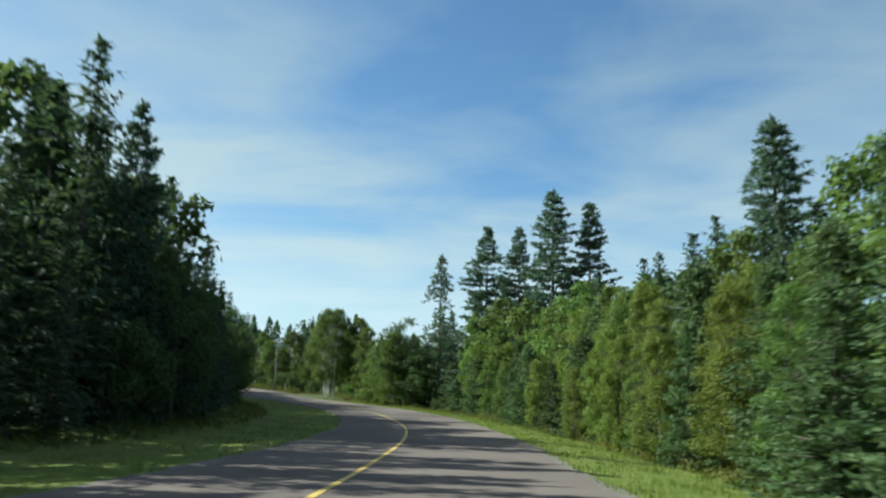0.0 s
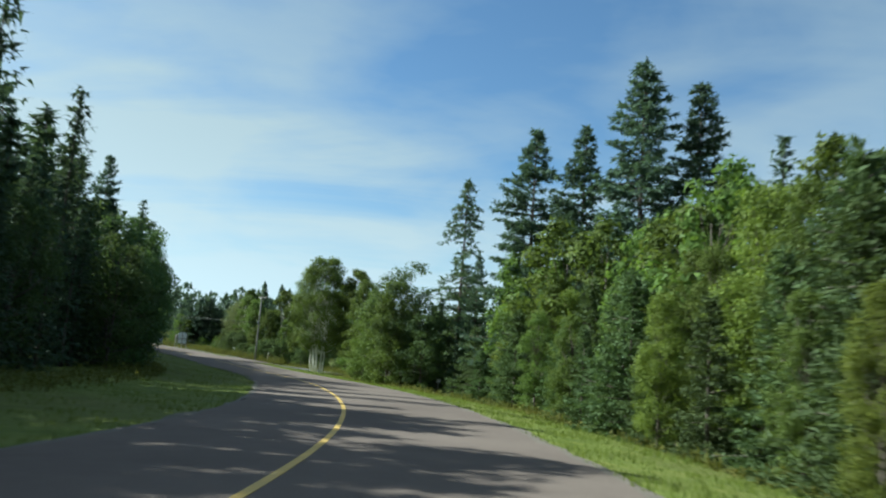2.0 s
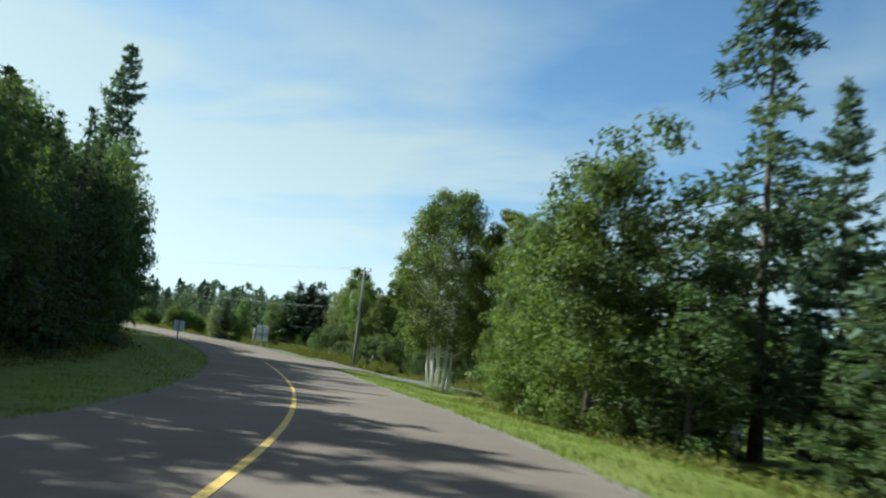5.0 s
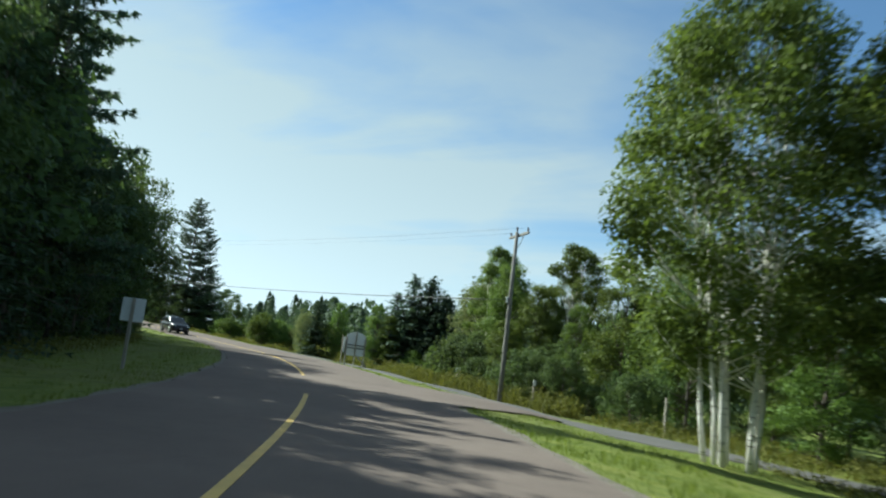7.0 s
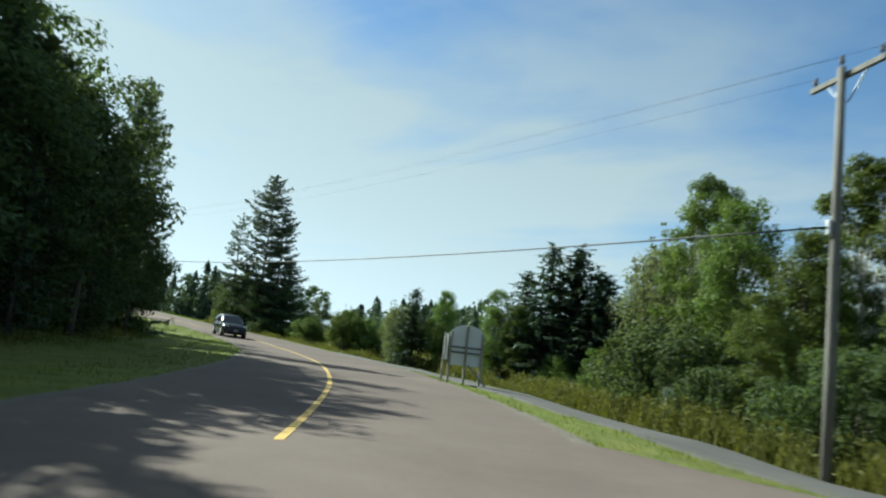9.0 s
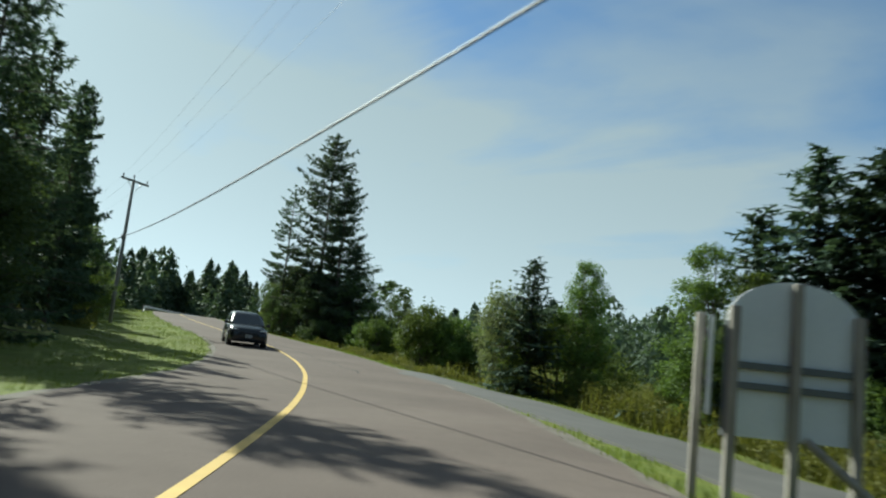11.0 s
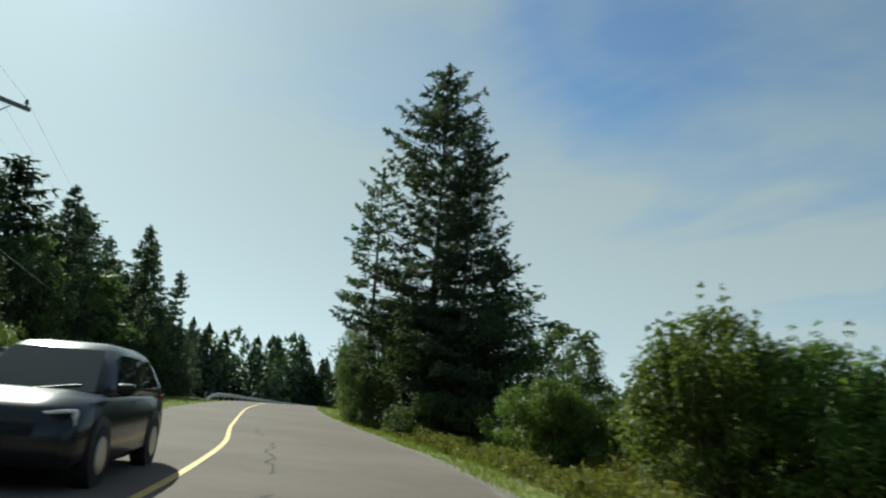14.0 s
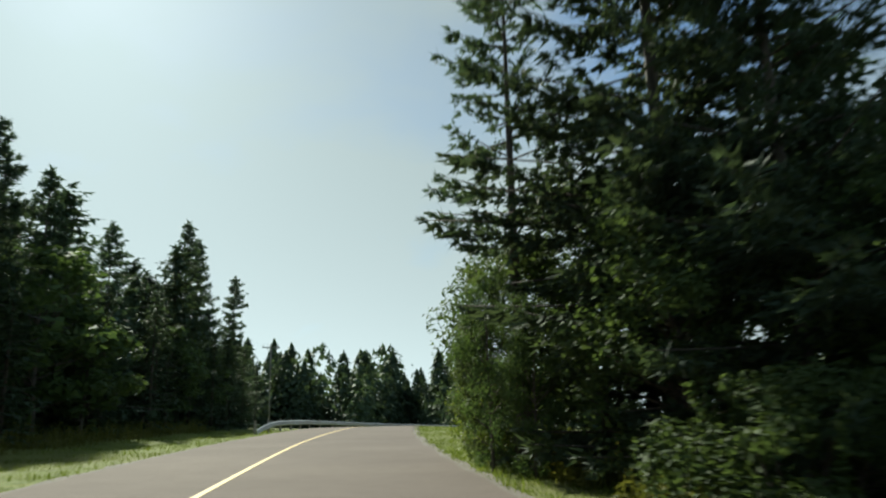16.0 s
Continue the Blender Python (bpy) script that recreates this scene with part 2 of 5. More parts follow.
def bark_material(name, dark, light, marks=None):
    m, n, l, b = material(name)
    tall = noise_tex(n, l, 5.0, 5.0, stretch=(3, 3, 0.5))
    c = ramp(n, [(0.3, dark), (0.7, light)])
    l.new(tall.outputs["Fac"], c.inputs["Fac"])
    out = c.outputs["Color"]
    if marks:
        ring = noise_tex(n, l, 3.0, 4.0, 0.6, stretch=(0.8, 0.8, 5.0))
        k = ramp(n, [(0.60, (0, 0, 0)), (0.66, (1, 1, 1))])
        l.new(ring.outputs["Fac"], k.inputs["Fac"])
        out = mix_col(n, l, k.outputs["Color"], out, marks)
    l.new(out, b.inputs["Base Color"])
    b.inputs["Roughness"].default_value = 0.85
    bumped(n, l, b, tall.outputs["Fac"], 0.6, 0.03)
    return m


ASPHALT, TURF = asphalt_material(), turf_material()
TRAIL = plain("worn trail asphalt", (0.075, 0.07, 0.066), 0.9, 0, 0.3, 2.0, 0.4)
YELLOW = plain("worn yellow road paint", (0.52, 0.345, 0.075), 0.7, 0, 0.22, 8.0)
CRACK = plain("tar in cracks", (0.012, 0.011, 0.011), 0.95, 0, 0.3, 10.0)
GRAVEL = plain("gravel shoulder", (0.125, 0.105, 0.085), 0.95, 0, 0.4, 14.0, 0.8)
NEEDLE = foliage("spruce needles", (0.040, 0.066, 0.046), (0.092, 0.128, 0.082), 0.34)
NEEDLE_BLUE = foliage("blue-green spruce needles", (0.044, 0.074, 0.054), (0.102, 0.146, 0.100), 0.30)
NEEDLE_YOUNG = foliage("young spruce needles", (0.050, 0.080, 0.036), (0.112, 0.158, 0.066), 0.32)
LARCH = foliage("larch needles", (0.046, 0.074, 0.042), (0.100, 0.138, 0.074), 0.34)
LEAF = foliage("broad leaves", (0.062, 0.098, 0.026), (0.148, 0.202, 0.052), 0.45, (0.18, 0.215, 0.06), 0.55)
PALE_LEAF = foliage("pale willow leaves", (0.09, 0.115, 0.060), (0.19, 0.215, 0.125), 0.6, (0.24, 0.26, 0.17), 0.52)
LEAF_YELLOW = foliage("yellowing leaves", (0.078, 0.110, 0.024), (0.185, 0.220, 0.046), 0.45, (0.24, 0.235, 0.05), 0.52)
LEAF_DARK = foliage("dark broad leaves", (0.048, 0.076, 0.034), (0.106, 0.148, 0.060), 0.45)
GRASS = foliage("grass blades", (0.095, 0.125, 0.022), (0.165, 0.195, 0.040), 0.4, (0.21, 0.21, 0.06))
WEED = foliage("tall weeds", (0.070, 0.092, 0.022), (0.180, 0.182, 0.050), 0.38, (0.36, 0.28, 0.09))
BARK = bark_material("grey brown bark", (0.045, 0.036, 0.030), (0.13, 0.105, 0.085))
BIRCH = bark_material("white birch bark", (0.56, 0.53, 0.49), (0.78, 0.76, 0.72), (0.05, 0.045, 0.04))
POLE_WOOD = bark_material("weathered pole wood", (0.115, 0.108, 0.097), (0.21, 0.20, 0.182))
POST_WOOD = bark_material("grey post wood", (0.20, 0.18, 0.155), (0.34, 0.31, 0.27))
BOARD_GREY = plain("grey sign back", (0.62, 0.64, 0.65), 0.55, 0.0, 0.15, 3.0)
BOARD_FRAME = plain("dark grey sign frame", (0.12, 0.13, 0.135), 0.6, 0.2, 0.2, 4.0)
SIGN_WHITE = plain("white sign sheet", (0.74, 0.75, 0.74), 0.45, 0, 0.08, 5.0)
STEEL = plain("galvanised steel", (0.42, 0.43, 0.44), 0.45, 0.8, 0.15, 5.0)
CERAMIC = plain("brown insulator", (0.09, 0.06, 0.045), 0.25, 0, 0.2, 8.0)
WIRE = plain("dark cable", (0.03, 0.03, 0.032), 0.6, 0, 0.2, 5.0)
CAR_PAINT = plain("dark metallic paint", (0.022, 0.024, 0.028), 0.22, 0.35, 0.1, 3.0, 0.0)
CAR_TRIM = plain("black plastic trim", (0.018, 0.018, 0.019), 0.55, 0, 0.15, 8.0)
TYRE = plain("tyre rubber", (0.02, 0.02, 0.02), 0.85, 0, 0.2, 12.0)
RIM = plain("alloy rim", (0.38, 0.39, 0.40), 0.3, 0.9, 0.1, 8.0)
LAMP_GLASS = plain("bright lamp cover", (0.80, 0.82, 0.84), 0.12, 0, 0.05, 6.0, 0.0)
TAIL_RED = plain("red lamp cover", (0.22, 0.012, 0.012), 0.2, 0, 0.1, 6.0, 0.0)
PLATE = plain("pale number plate", (0.30, 0.31, 0.31), 0.5, 0, 0.1, 10.0)


def car_glass():
    m, n, l, b = material("tinted car glass")
    b.inputs["Base Color"].default_value = (0.012, 0.014, 0.016, 1)
    b.inputs["Roughness"].default_value, b.inputs["Specular IOR Level"].default_value = 0.04, 0.6
    return m


GLASS = car_glass()


# ---------------------------------------------------------------- building helpers
def mesh_of(name, verts, faces, mat, smooth=False):
    me = bpy.data.meshes.new(name)
    me.from_pydata([tuple(map(float, v)) for v in verts], [], [tuple(map(int, f)) for f in faces])
    me.materials.append(mat)
    if smooth:
        me.polygons.foreach_set("use_smooth", [True] * len(me.polygons))
    me.update()
    return me


def part(name, bm, mat, parent, label=""):
    """Links a bmesh, or a ready mesh, as one mesh under a thing or a part."""
    if isinstance(bm, bpy.types.Mesh):
        me = bm
    else:
        me = bpy.data.meshes.new(name)
        bm.to_mesh(me)
        bm.free()
        me.materials.append(mat)
    ob = new(name, me)
    ob.parent = parent
    return tagged(ob, label)


def thing(name, m, label, category, group=""):
    ob = new(name)
    ob.empty_display_size = 0.2
    ob.matrix_basis = m
    return tagged(ob, label, category, group)


def box(bm, centre, size, bevel=0.0, turn=None):
    m = Matrix.Translation(centre) @ (turn or Matrix()) @ Matrix.Diagonal((*size, 1))
    vs = bmesh.ops.create_cube(bm, size=1.0, matrix=m)["verts"]
    if bevel:
        es = list({e for v in vs for e in v.link_edges})
        bmesh.ops.bevel(bm, geom=es, offset=bevel, segments=2, affect="EDGES", profile=0.5)
    return bm


def rod(bm, a, b, r1, r2=None, n=10):
    a, b = Vector(a), Vector(b)
    turn = (b - a).to_track_quat("Z", "Y").to_matrix().to_4x4()
    bmesh.ops.create_cone(bm, cap_ends=True, segments=n, radius1=r1, radius2=r1 if r2 is None else r2, depth=(b - a).length,
                          matrix=Matrix.Translation((a + b) / 2) @ turn)
    return bm


def tube(points, radii, n=6):
    """Verts and faces of a tapered tube along points."""
    p, v, f = [Vector(q) for q in points], [], []
    for i, q in enumerate(p):
        d = (p[min(i + 1, len(p) - 1)] - p[max(i - 1, 0)]).normalized()
        s = d.cross(Vector((0.3, 0.95, 0.1)) if abs(d.z) > 0.7 else Vector((0, 0, 1))).normalized()
        u = d.cross(s)
        for k in range(n):
            a = 2 * math.pi * k / n
            v.append(q + float(radii[i]) * (math.cos(a) * s + math.sin(a) * u))
    for i in range(len(p) - 1):
        for k in range(n):
            f.append((i * n + k, i * n + (k + 1) % n, (i + 1) * n + (k + 1) % n, (i + 1) * n + k))
    f.append(tuple(reversed(range(n))))
    f.append(tuple(range((len(p) - 1) * n, len(p) * n)))
    return v, f


def joined(pieces):
    v, f = [], []
    for pv, pf in pieces:
        k = len(v)
        v += list(pv)
        f += [tuple(i + k for i in q) for q in pf]
    return v, f


# ---------------------------------------------------------------- the lie of the land
# the painted line along the middle of the road: x, y, z of the road
LINE = [(-2.3, -70, 0.3), (-2.1, -35, 0.2), (-1.96, -8, 0.07), (-1.88, 4, -0.08), (-1.74, 16, -0.62), (-1.72, 28, -1.05), (-2.4, 40, -1.40),
        (-4.1, 52, -1.60), (-6.9, 63.3, -1.75), (-10.6, 74.6, -1.92), (-15.3, 85.5, -2.05), (-20.7, 96.1, -2.10), (-26.5, 106.3, -1.98),
        (-33.0, 116.3, -1.78), (-40.2, 126.0, -1.52), (-48.0, 135.0, -1.26), (-56.3, 143.2, -1.02), (-65.68, 150.5, -0.66), (-75.78, 156.68, -0.13),
        (-86.66, 162.05, 0.41), (-108.05, 173.1, 1.5), (-128.7, 185.2, 2.5), (-142, 194.2, 2.9), (-152, 205, 3.0), (-160, 218, 3.0), (-170, 240, 2.8), (-200, 310, 2.4)]
RIGHT_EDGE, LEFT_EDGE = 4.25, -3.15


def road_curve():
    p = np.array(LINE, float)
    out = []
    for i in range(len(p) - 1):
        a, b, c, d = p[max(i - 1, 0)], p[i], p[i + 1], p[min(i + 2, len(p) - 1)]
        n = max(2, int(np.linalg.norm(c - b)))
        for u in np.arange(n) / n:
            out.append(0.5 * (2 * b + (c - a) * u + (2 * a - 5 * b + 4 * c - d) * u**2 + (3 * b - a - 3 * c + d) * u**3))
    return np.array(out + [p[-1]])


ROAD = road_curve()
ROAD_S = np.r_[0, np.cumsum(np.linalg.norm(np.diff(ROAD[:, :2], axis=0), axis=1))]
ROAD_S -= ROAD_S[np.argmin(np.abs(ROAD[:, 1]) + np.abs(ROAD[:, 0] + 1.9))]
_d = np.gradient(ROAD[:, :2], axis=0)
ROAD_D = _d / np.linalg.norm(_d, axis=1)[:, None]


def along(xy):
    """Distance along the road, offset to its right, and road height, for rows of x, y."""
    xy = np.atleast_2d(np.asarray(xy, float))
    s, lat, z = np.empty(len(xy)), np.empty(len(xy)), np.empty(len(xy))
    for k in range(0, len(xy), 4000):
        q = xy[k:k + 4000]
        j = ((q[:, None] - ROAD[None, :, :2]) ** 2).sum(2).argmin(1)
        r, d = q - ROAD[j, :2], ROAD_D[j]
        along_it = (r * d).sum(1)
        s[k:k + 4000] = ROAD_S[j] + along_it
        side = r[:, 0] * d[:, 1] - r[:, 1] * d[:, 0]
        lat[k:k + 4000] = np.sign(side) * np.maximum(np.abs(side), np.where(np.abs(along_it) > 3, np.hypot(r[:, 0], r[:, 1]), 0))
        z[k:k + 4000] = np.interp(ROAD_S[j] + along_it, ROAD_S, ROAD[:, 2])
    return s, lat, z


def soft(a, b, x):
    t = np.clip((x - a) / (b - a), 0, 1)
    return t * t * (3 - 2 * t)


def land(xy):
    """Ground height for rows of x, y: road bed, ditches, field and far rise."""
    s, lat, z = along(xy)
    xy = np.atleast_2d(np.asarray(xy, float))
    right = np.interp(lat, [4.3, 5.2, 7.5, 10.5, 16, 40], [0, -0.06, -0.22, -0.55, -0.7, -1.0])
    field = soft(165, 180, s) * soft(205, 195, s) * np.interp(lat, [5, 9, 20, 60], [0, -0.15, -0.4, -0.8])
    left = np.interp(-lat, [3.2, 4.5, 7, 11, 20], [0, -0.06, -0.12, 0.15, 0.5])
    far = 9.0 * soft(55, 260, np.abs(lat)) + 30 * soft(300, 1500, np.abs(lat))
    rough = 0.05 * np.sin(xy[:, 0] * 0.9 + 1.3 * np.sin(xy[:, 1] * 0.37)) * soft(4.5, 9, np.abs(lat))
    bed = -0.05 * ((lat > LEFT_EDGE + 0.2) & (lat < RIGHT_EDGE - 0.2))
    return z + np.where(lat > 0, right + field, left) + far + rough + bed


def ground_at(x, y):
    return float(land([(x, y)])[0])


def spot(s, lat):
    """The place x, y at a distance along the road and an offset to its right."""
    j = int(np.argmin(np.abs(ROAD_S - s)))
    d = ROAD_D[j]
    return float(ROAD[j, 0] + d[0] * (s - ROAD_S[j]) + d[1] * lat), float(ROAD[j, 1] + d[1] * (s - ROAD_S[j]) - d[0] * lat)


def build_ground():
    def axis(lo, hi, step):
        out = [2500, 1600, 1000, 650, 420, 280, 190, 130, 90, 60, 38, 22, 10]
        return np.r_[[lo - v for v in out], np.arange(lo, hi + 0.1, step), [hi + v for v in reversed(out)]]

    xs, ys = axis(-175, 40, 1.25), axis(-20, 225, 1.25)
    gx, gy = np.meshgrid(xs, ys)
    xy = np.c_[gx.ravel(), gy.ravel()]
    z = land(xy)
    nx, ny = len(xs), len(ys)
    i = (np.arange(ny - 1)[:, None] * nx + np.arange(nx - 1)).ravel()
    me = mesh_of("ground", np.c_[xy, z], np.c_[i, i + 1, i + nx + 1, i + nx], TURF, True)
    return tagged(new("ground", me), "mown green grass verges, weedy field and forest floor", "ground", kind="structure")


def ribbon(name, s0, s1, lats, lift, mat, thick=0.0, step=1.0, wave=0.0, seed=3):
    """A strip along the road between offsets; lats may be functions of s. Its edge drops to the ground."""
    rng = np.random.default_rng(seed)
    v, f = [], []
    ss = np.arange(s0, s1 + step / 2, step)
    cols = len(lats) + (2 if thick else 0)
    for s in ss:
        row = [(k(s) if callable(k) else k) + wave * rng.normal() * (i in (0, len(lats) - 1)) for i, k in enumerate(lats)]
        pts = [(*spot(s, a), float(np.interp(s, ROAD_S, ROAD[:, 2])) + lift) for a in row]
        if thick:
            pts = [(*pts[0][:2], pts[0][2] - thick)] + pts + [(*pts[-1][:2], pts[-1][2] - thick)]
        v += pts
    for i in range(len(ss) - 1):
        for k in range(cols - 1):
            a = i * cols + k
            f.append((a, a + 1, a + cols + 1, a + cols))
    return mesh_of(name, v, f, mat, False)


ground = build_ground()
road = tagged(new("road", ribbon("road", -60, 330, [LEFT_EDGE, -1.5, 0, 1.5, 3.0, RIGHT_EDGE], 0.02, ASPHALT, 0.12, wave=0.05)),
              "worn reddish-grey asphalt road curving through forest", "road", kind="structure")
for s0, s1 in ((-60, 114.4), (124.4, 330)):
    sides = [lambda s, k=k: k - float(np.interp(s, [42, 54, 66, 86, 98, 136, 150, 157, 164, 174, 186], [0, 0.12, 0.1, 0, -0.11, -0.11, 0, 0.2, 0.2, 0.1, 0.03])) for k in (-0.058, 0.058)]
    line = part("yellow_line", ribbon("yellow_line", s0, s1, sides, 0.026, YELLOW, 0.005), None, road, "worn yellow centre line")
for name, a, b in (("shoulder", RIGHT_EDGE - 0.06, RIGHT_EDGE + 0.28), ("shoulder", LEFT_EDGE - 0.22, LEFT_EDGE + 0.06)):
    part(name, ribbon(name, -60, 330, [a, (a + b) / 2, b], 0.008, GRAVEL, 0.1, wave=0.06, seed=9), None, road, "crumbling gravel edge")
TRAIL_ROWS = ((96, 26), (108, 17), (118, 11.5), (126, 8.9), (136, 7.7), (146, 7.1), (156, 6.2), (166, 5.0), (172, 4.0))


def trail_lat(s):
    return np.interp(s, [r[0] for r in TRAIL_ROWS], [r[1] for r in TRAIL_ROWS])


def strip_on_land(name, s0, s1, lat_of, width, lift, mat, step=1.5):
    v, f = [], []
    ss = np.arange(s0, s1 + 0.1, step)
    for s in ss:
        for k, drop in ((-0.53, 0.3), (-0.5, 0), (-0.17, 0), (0.17, 0), (0.5, 0), (0.53, 0.3)):
            x, y = spot(s, lat_of(s) + k * width)
            v.append((x, y, ground_at(x, y) + lift - drop))
    for i in range(len(ss) - 1):
        for k in range(5):
            a = i * 6 + k
            f.append((a, a + 1, a + 7, a + 6))
    return mesh_of(name, v, f, mat)


trail = tagged(new("pavement", strip_on_land("pavement", 97, 171, trail_lat, 3.0, 0.05, TRAIL)),
               "dark worn asphalt trail beside the road", "path", kind="structure")


def apron_lat(s):
    """How far the paved turn-in between road and trail reaches from the centre line."""
    return np.minimum(np.interp(s, [115.2, 116.4, 117.6, 119.6, 122, 124.5, 126.2, 127.6], [4.2, 5.0, 6.2, 8.6, 10.2, 8.2, 6.0, 4.2]), trail_lat(s) - 1.2)


def turn_in():
    v, f = [], []
    ss = np.arange(115.2, 127.61, 0.4)
    for s in ss:
        for k in range(6):
            a = RIGHT_EDGE - 0.15 + (max(apron_lat(s), 4.12) - RIGHT_EDGE + 0.15) * k / 5
            x, y = spot(s, a)
            z = float(np.interp(s, ROAD_S, ROAD[:, 2])) + 0.014
            v.append((x, y, z + (max(ground_at(x, y) + 0.045, z - 0.35) - z) * k / 5 if a > RIGHT_EDGE else z))
    for i in range(len(ss) - 1):
        for k in range(5):
            a = i * 6 + k
            f.append((a, a + 1, a + 7, a + 6))
    return mesh_of("apron", v, f, ASPHALT)


part("apron", turn_in(), None, road, "paved turn-in that joins the trail")


def crack_mesh():
    """Wandering tar-filled cracks in the right-hand lane."""
    rng = np.random.default_rng(11)
    v, f = [], []
    for s0, s1, lat0, slope in ((164, 171, 1.7, -0.06), (171.5, 177, 1.2, -0.05), (179, 186, 1.1, -0.04), (188, 192, 0.8, -0.03)):
        lat, rows = lat0, []
        for s in np.arange(s0, s1, 0.22):
            lat += slope * 0.22 + rng.normal() * 0.055
            wide = 0.012 + 0.02 * rng.random()
            rows.append((s, lat, wide))
        k = len(v)
        for s, a, w in rows:
            z = float(np.interp(s, ROAD_S, ROAD[:, 2])) + 0.025
            v += [(*spot(s, a - w), z), (*spot(s, a + w), z)]
        f += [(k + 2 * i, k + 2 * i + 1, k + 2 * i + 3, k + 2 * i + 2) for i in range(len(rows) - 1)]
    return mesh_of("tar_crack", v, f, CRACK)


part("tar_crack", crack_mesh(), None, road, "dark jagged cracks")


# ---------------------------------------------------------------- plants
def tri_mesh(name, v, mat, per=3):
    """A mesh of separate small faces, per corners each."""
    v = np.asarray(v, float).reshape(-1, 3)
    n = len(v) // per
    me = bpy.data.meshes.new(name)
    me.vertices.add(len(v))
    me.vertices.foreach_set("co", v.ravel())
    me.loops.add(len(v))
    me.loops.foreach_set("vertex_index", np.arange(len(v), dtype=np.int32))
    me.polygons.add(n)
    me.polygons.foreach_set("loop_start", np.arange(0, len(v), per, dtype=np.int32))
    me.materials.append(mat)
    me.update(calc_edges=True)
    me.validate()
    return me


def needle_crown(rng, H, R, base, gap=0.36, ragged=0.05, lift=0.15, power=0.75, station=0.17, size=1.0, feather=1, droop0=0.42):
    """Whorls of drooping branches, each a fan of needle sprays. Returns sprays, and the branches' lines."""
    sprays, limbs = [], []

    def fan(at, way, length, wide):
        """Slim sprays from at along way; with feather, each has side tips."""
        across = np.cross(way, [0.0, 0.0, 1.0]) + rng.normal(0, 0.25, way.shape)
        across /= np.linalg.norm(across, axis=1)[:, None] + 1e-9
        w = wide[:, None]
        sprays.append(np.stack([at - across * w, at + across * w, at + way * length[:, None]], 1))
        for k in range(1, feather):
            for side in (-1, 1):
                f = k / feather
                root = at + way * (length * f * 0.8)[:, None]
                tip = root + (way * 0.75 + across * side * 0.65) * (length * (0.62 - 0.3 * f))[:, None]
                tip[:, 2] -= 0.08 * length
                sprays.append(np.stack([root - way * w * 0.8, root + way * w * 0.8, tip], 1))

    h = base
    while h < H * 0.99:
        t = (h - base) / (H - base)
        reach = R * ((1 - t) ** power) * (0.45 + 0.55 * min(1, (t + 0.12) / 0.2)) + 0.12
        n = rng.integers(6, 9) if t < 0.8 else 5
        a0 = rng.random() * 6.28
        for k in range(n):
            if rng.random() < ragged:
                continue
            a = a0 + 6.283 * k / n + rng.normal() * 0.22
            L = reach * rng.uniform(0.5, 1.2)
            d = np.array([math.cos(a), math.sin(a), 0.0])
            p = np.array([-d[1], d[0], 0.0])
            droop = droop0 - 0.8 * t + rng.normal() * 0.09
            z0 = h + rng.normal() * 0.12
            m = max(3, int(L / station))
            u = (np.arange(m) + rng.random(m) * 0.7) / m
            pos = np.array([0, 0, z0]) + d * (L * u)[:, None] + p * (0.12 * L * rng.normal() * u**2)[:, None]
            pos[:, 2] += L * (-droop * u + lift * u**2 * (1.2 - 0.3 * t))
            limbs.append((np.array([0, 0, z0]), pos[-1]))
            for side in (-1, 1):
                tl = size * np.clip(0.16 + 0.26 * L * (1 - u) * (0.35 + u), 0.14, 0.62) * rng.uniform(0.6, 1.3, m)
                way = p * side + d * rng.uniform(0.35, 0.9, m)[:, None]
                way[:, 2] -= rng.uniform(-0.1, 0.55, m)
                way /= np.linalg.norm(way, axis=1)[:, None]
                fan(pos, way, tl, size * rng.uniform(0.05, 0.10, m))
            k2 = rng.random(m) < 0.7
            hang = pos[k2] + rng.normal(0, 0.05, (k2.sum(), 3))
            way = d * 0.5 + rng.normal(0, 0.35, hang.shape) - [0, 0, 0.7]
            way /= np.linalg.norm(way, axis=1)[:, None] + 1e-9
            fan(hang, way, size * rng.uniform(0.15, 0.42, len(hang)), size * rng.uniform(0.05, 0.1, len(hang)))
            fan(pos[-1:], (d + [0, 0, 0.15])[None], np.array([0.3 * size]), np.array([0.07 * size]))
        h += gap * rng.uniform(0.7, 1.3) * (1.0 if t < 0.7 else 0.7)
    top = np.array([0, 0, H])
    for a in rng.random(7) * 6.28:
        d = np.array([math.cos(a), math.sin(a), 0]) * 0.05
        sprays.append(np.array([[top - [0, 0, 0.6] - d, top - [0, 0, 0.6] + d, top + d * rng.random() - [0, 0, 0.2 * rng.random()]]]))
    return np.concatenate(sprays), limbs


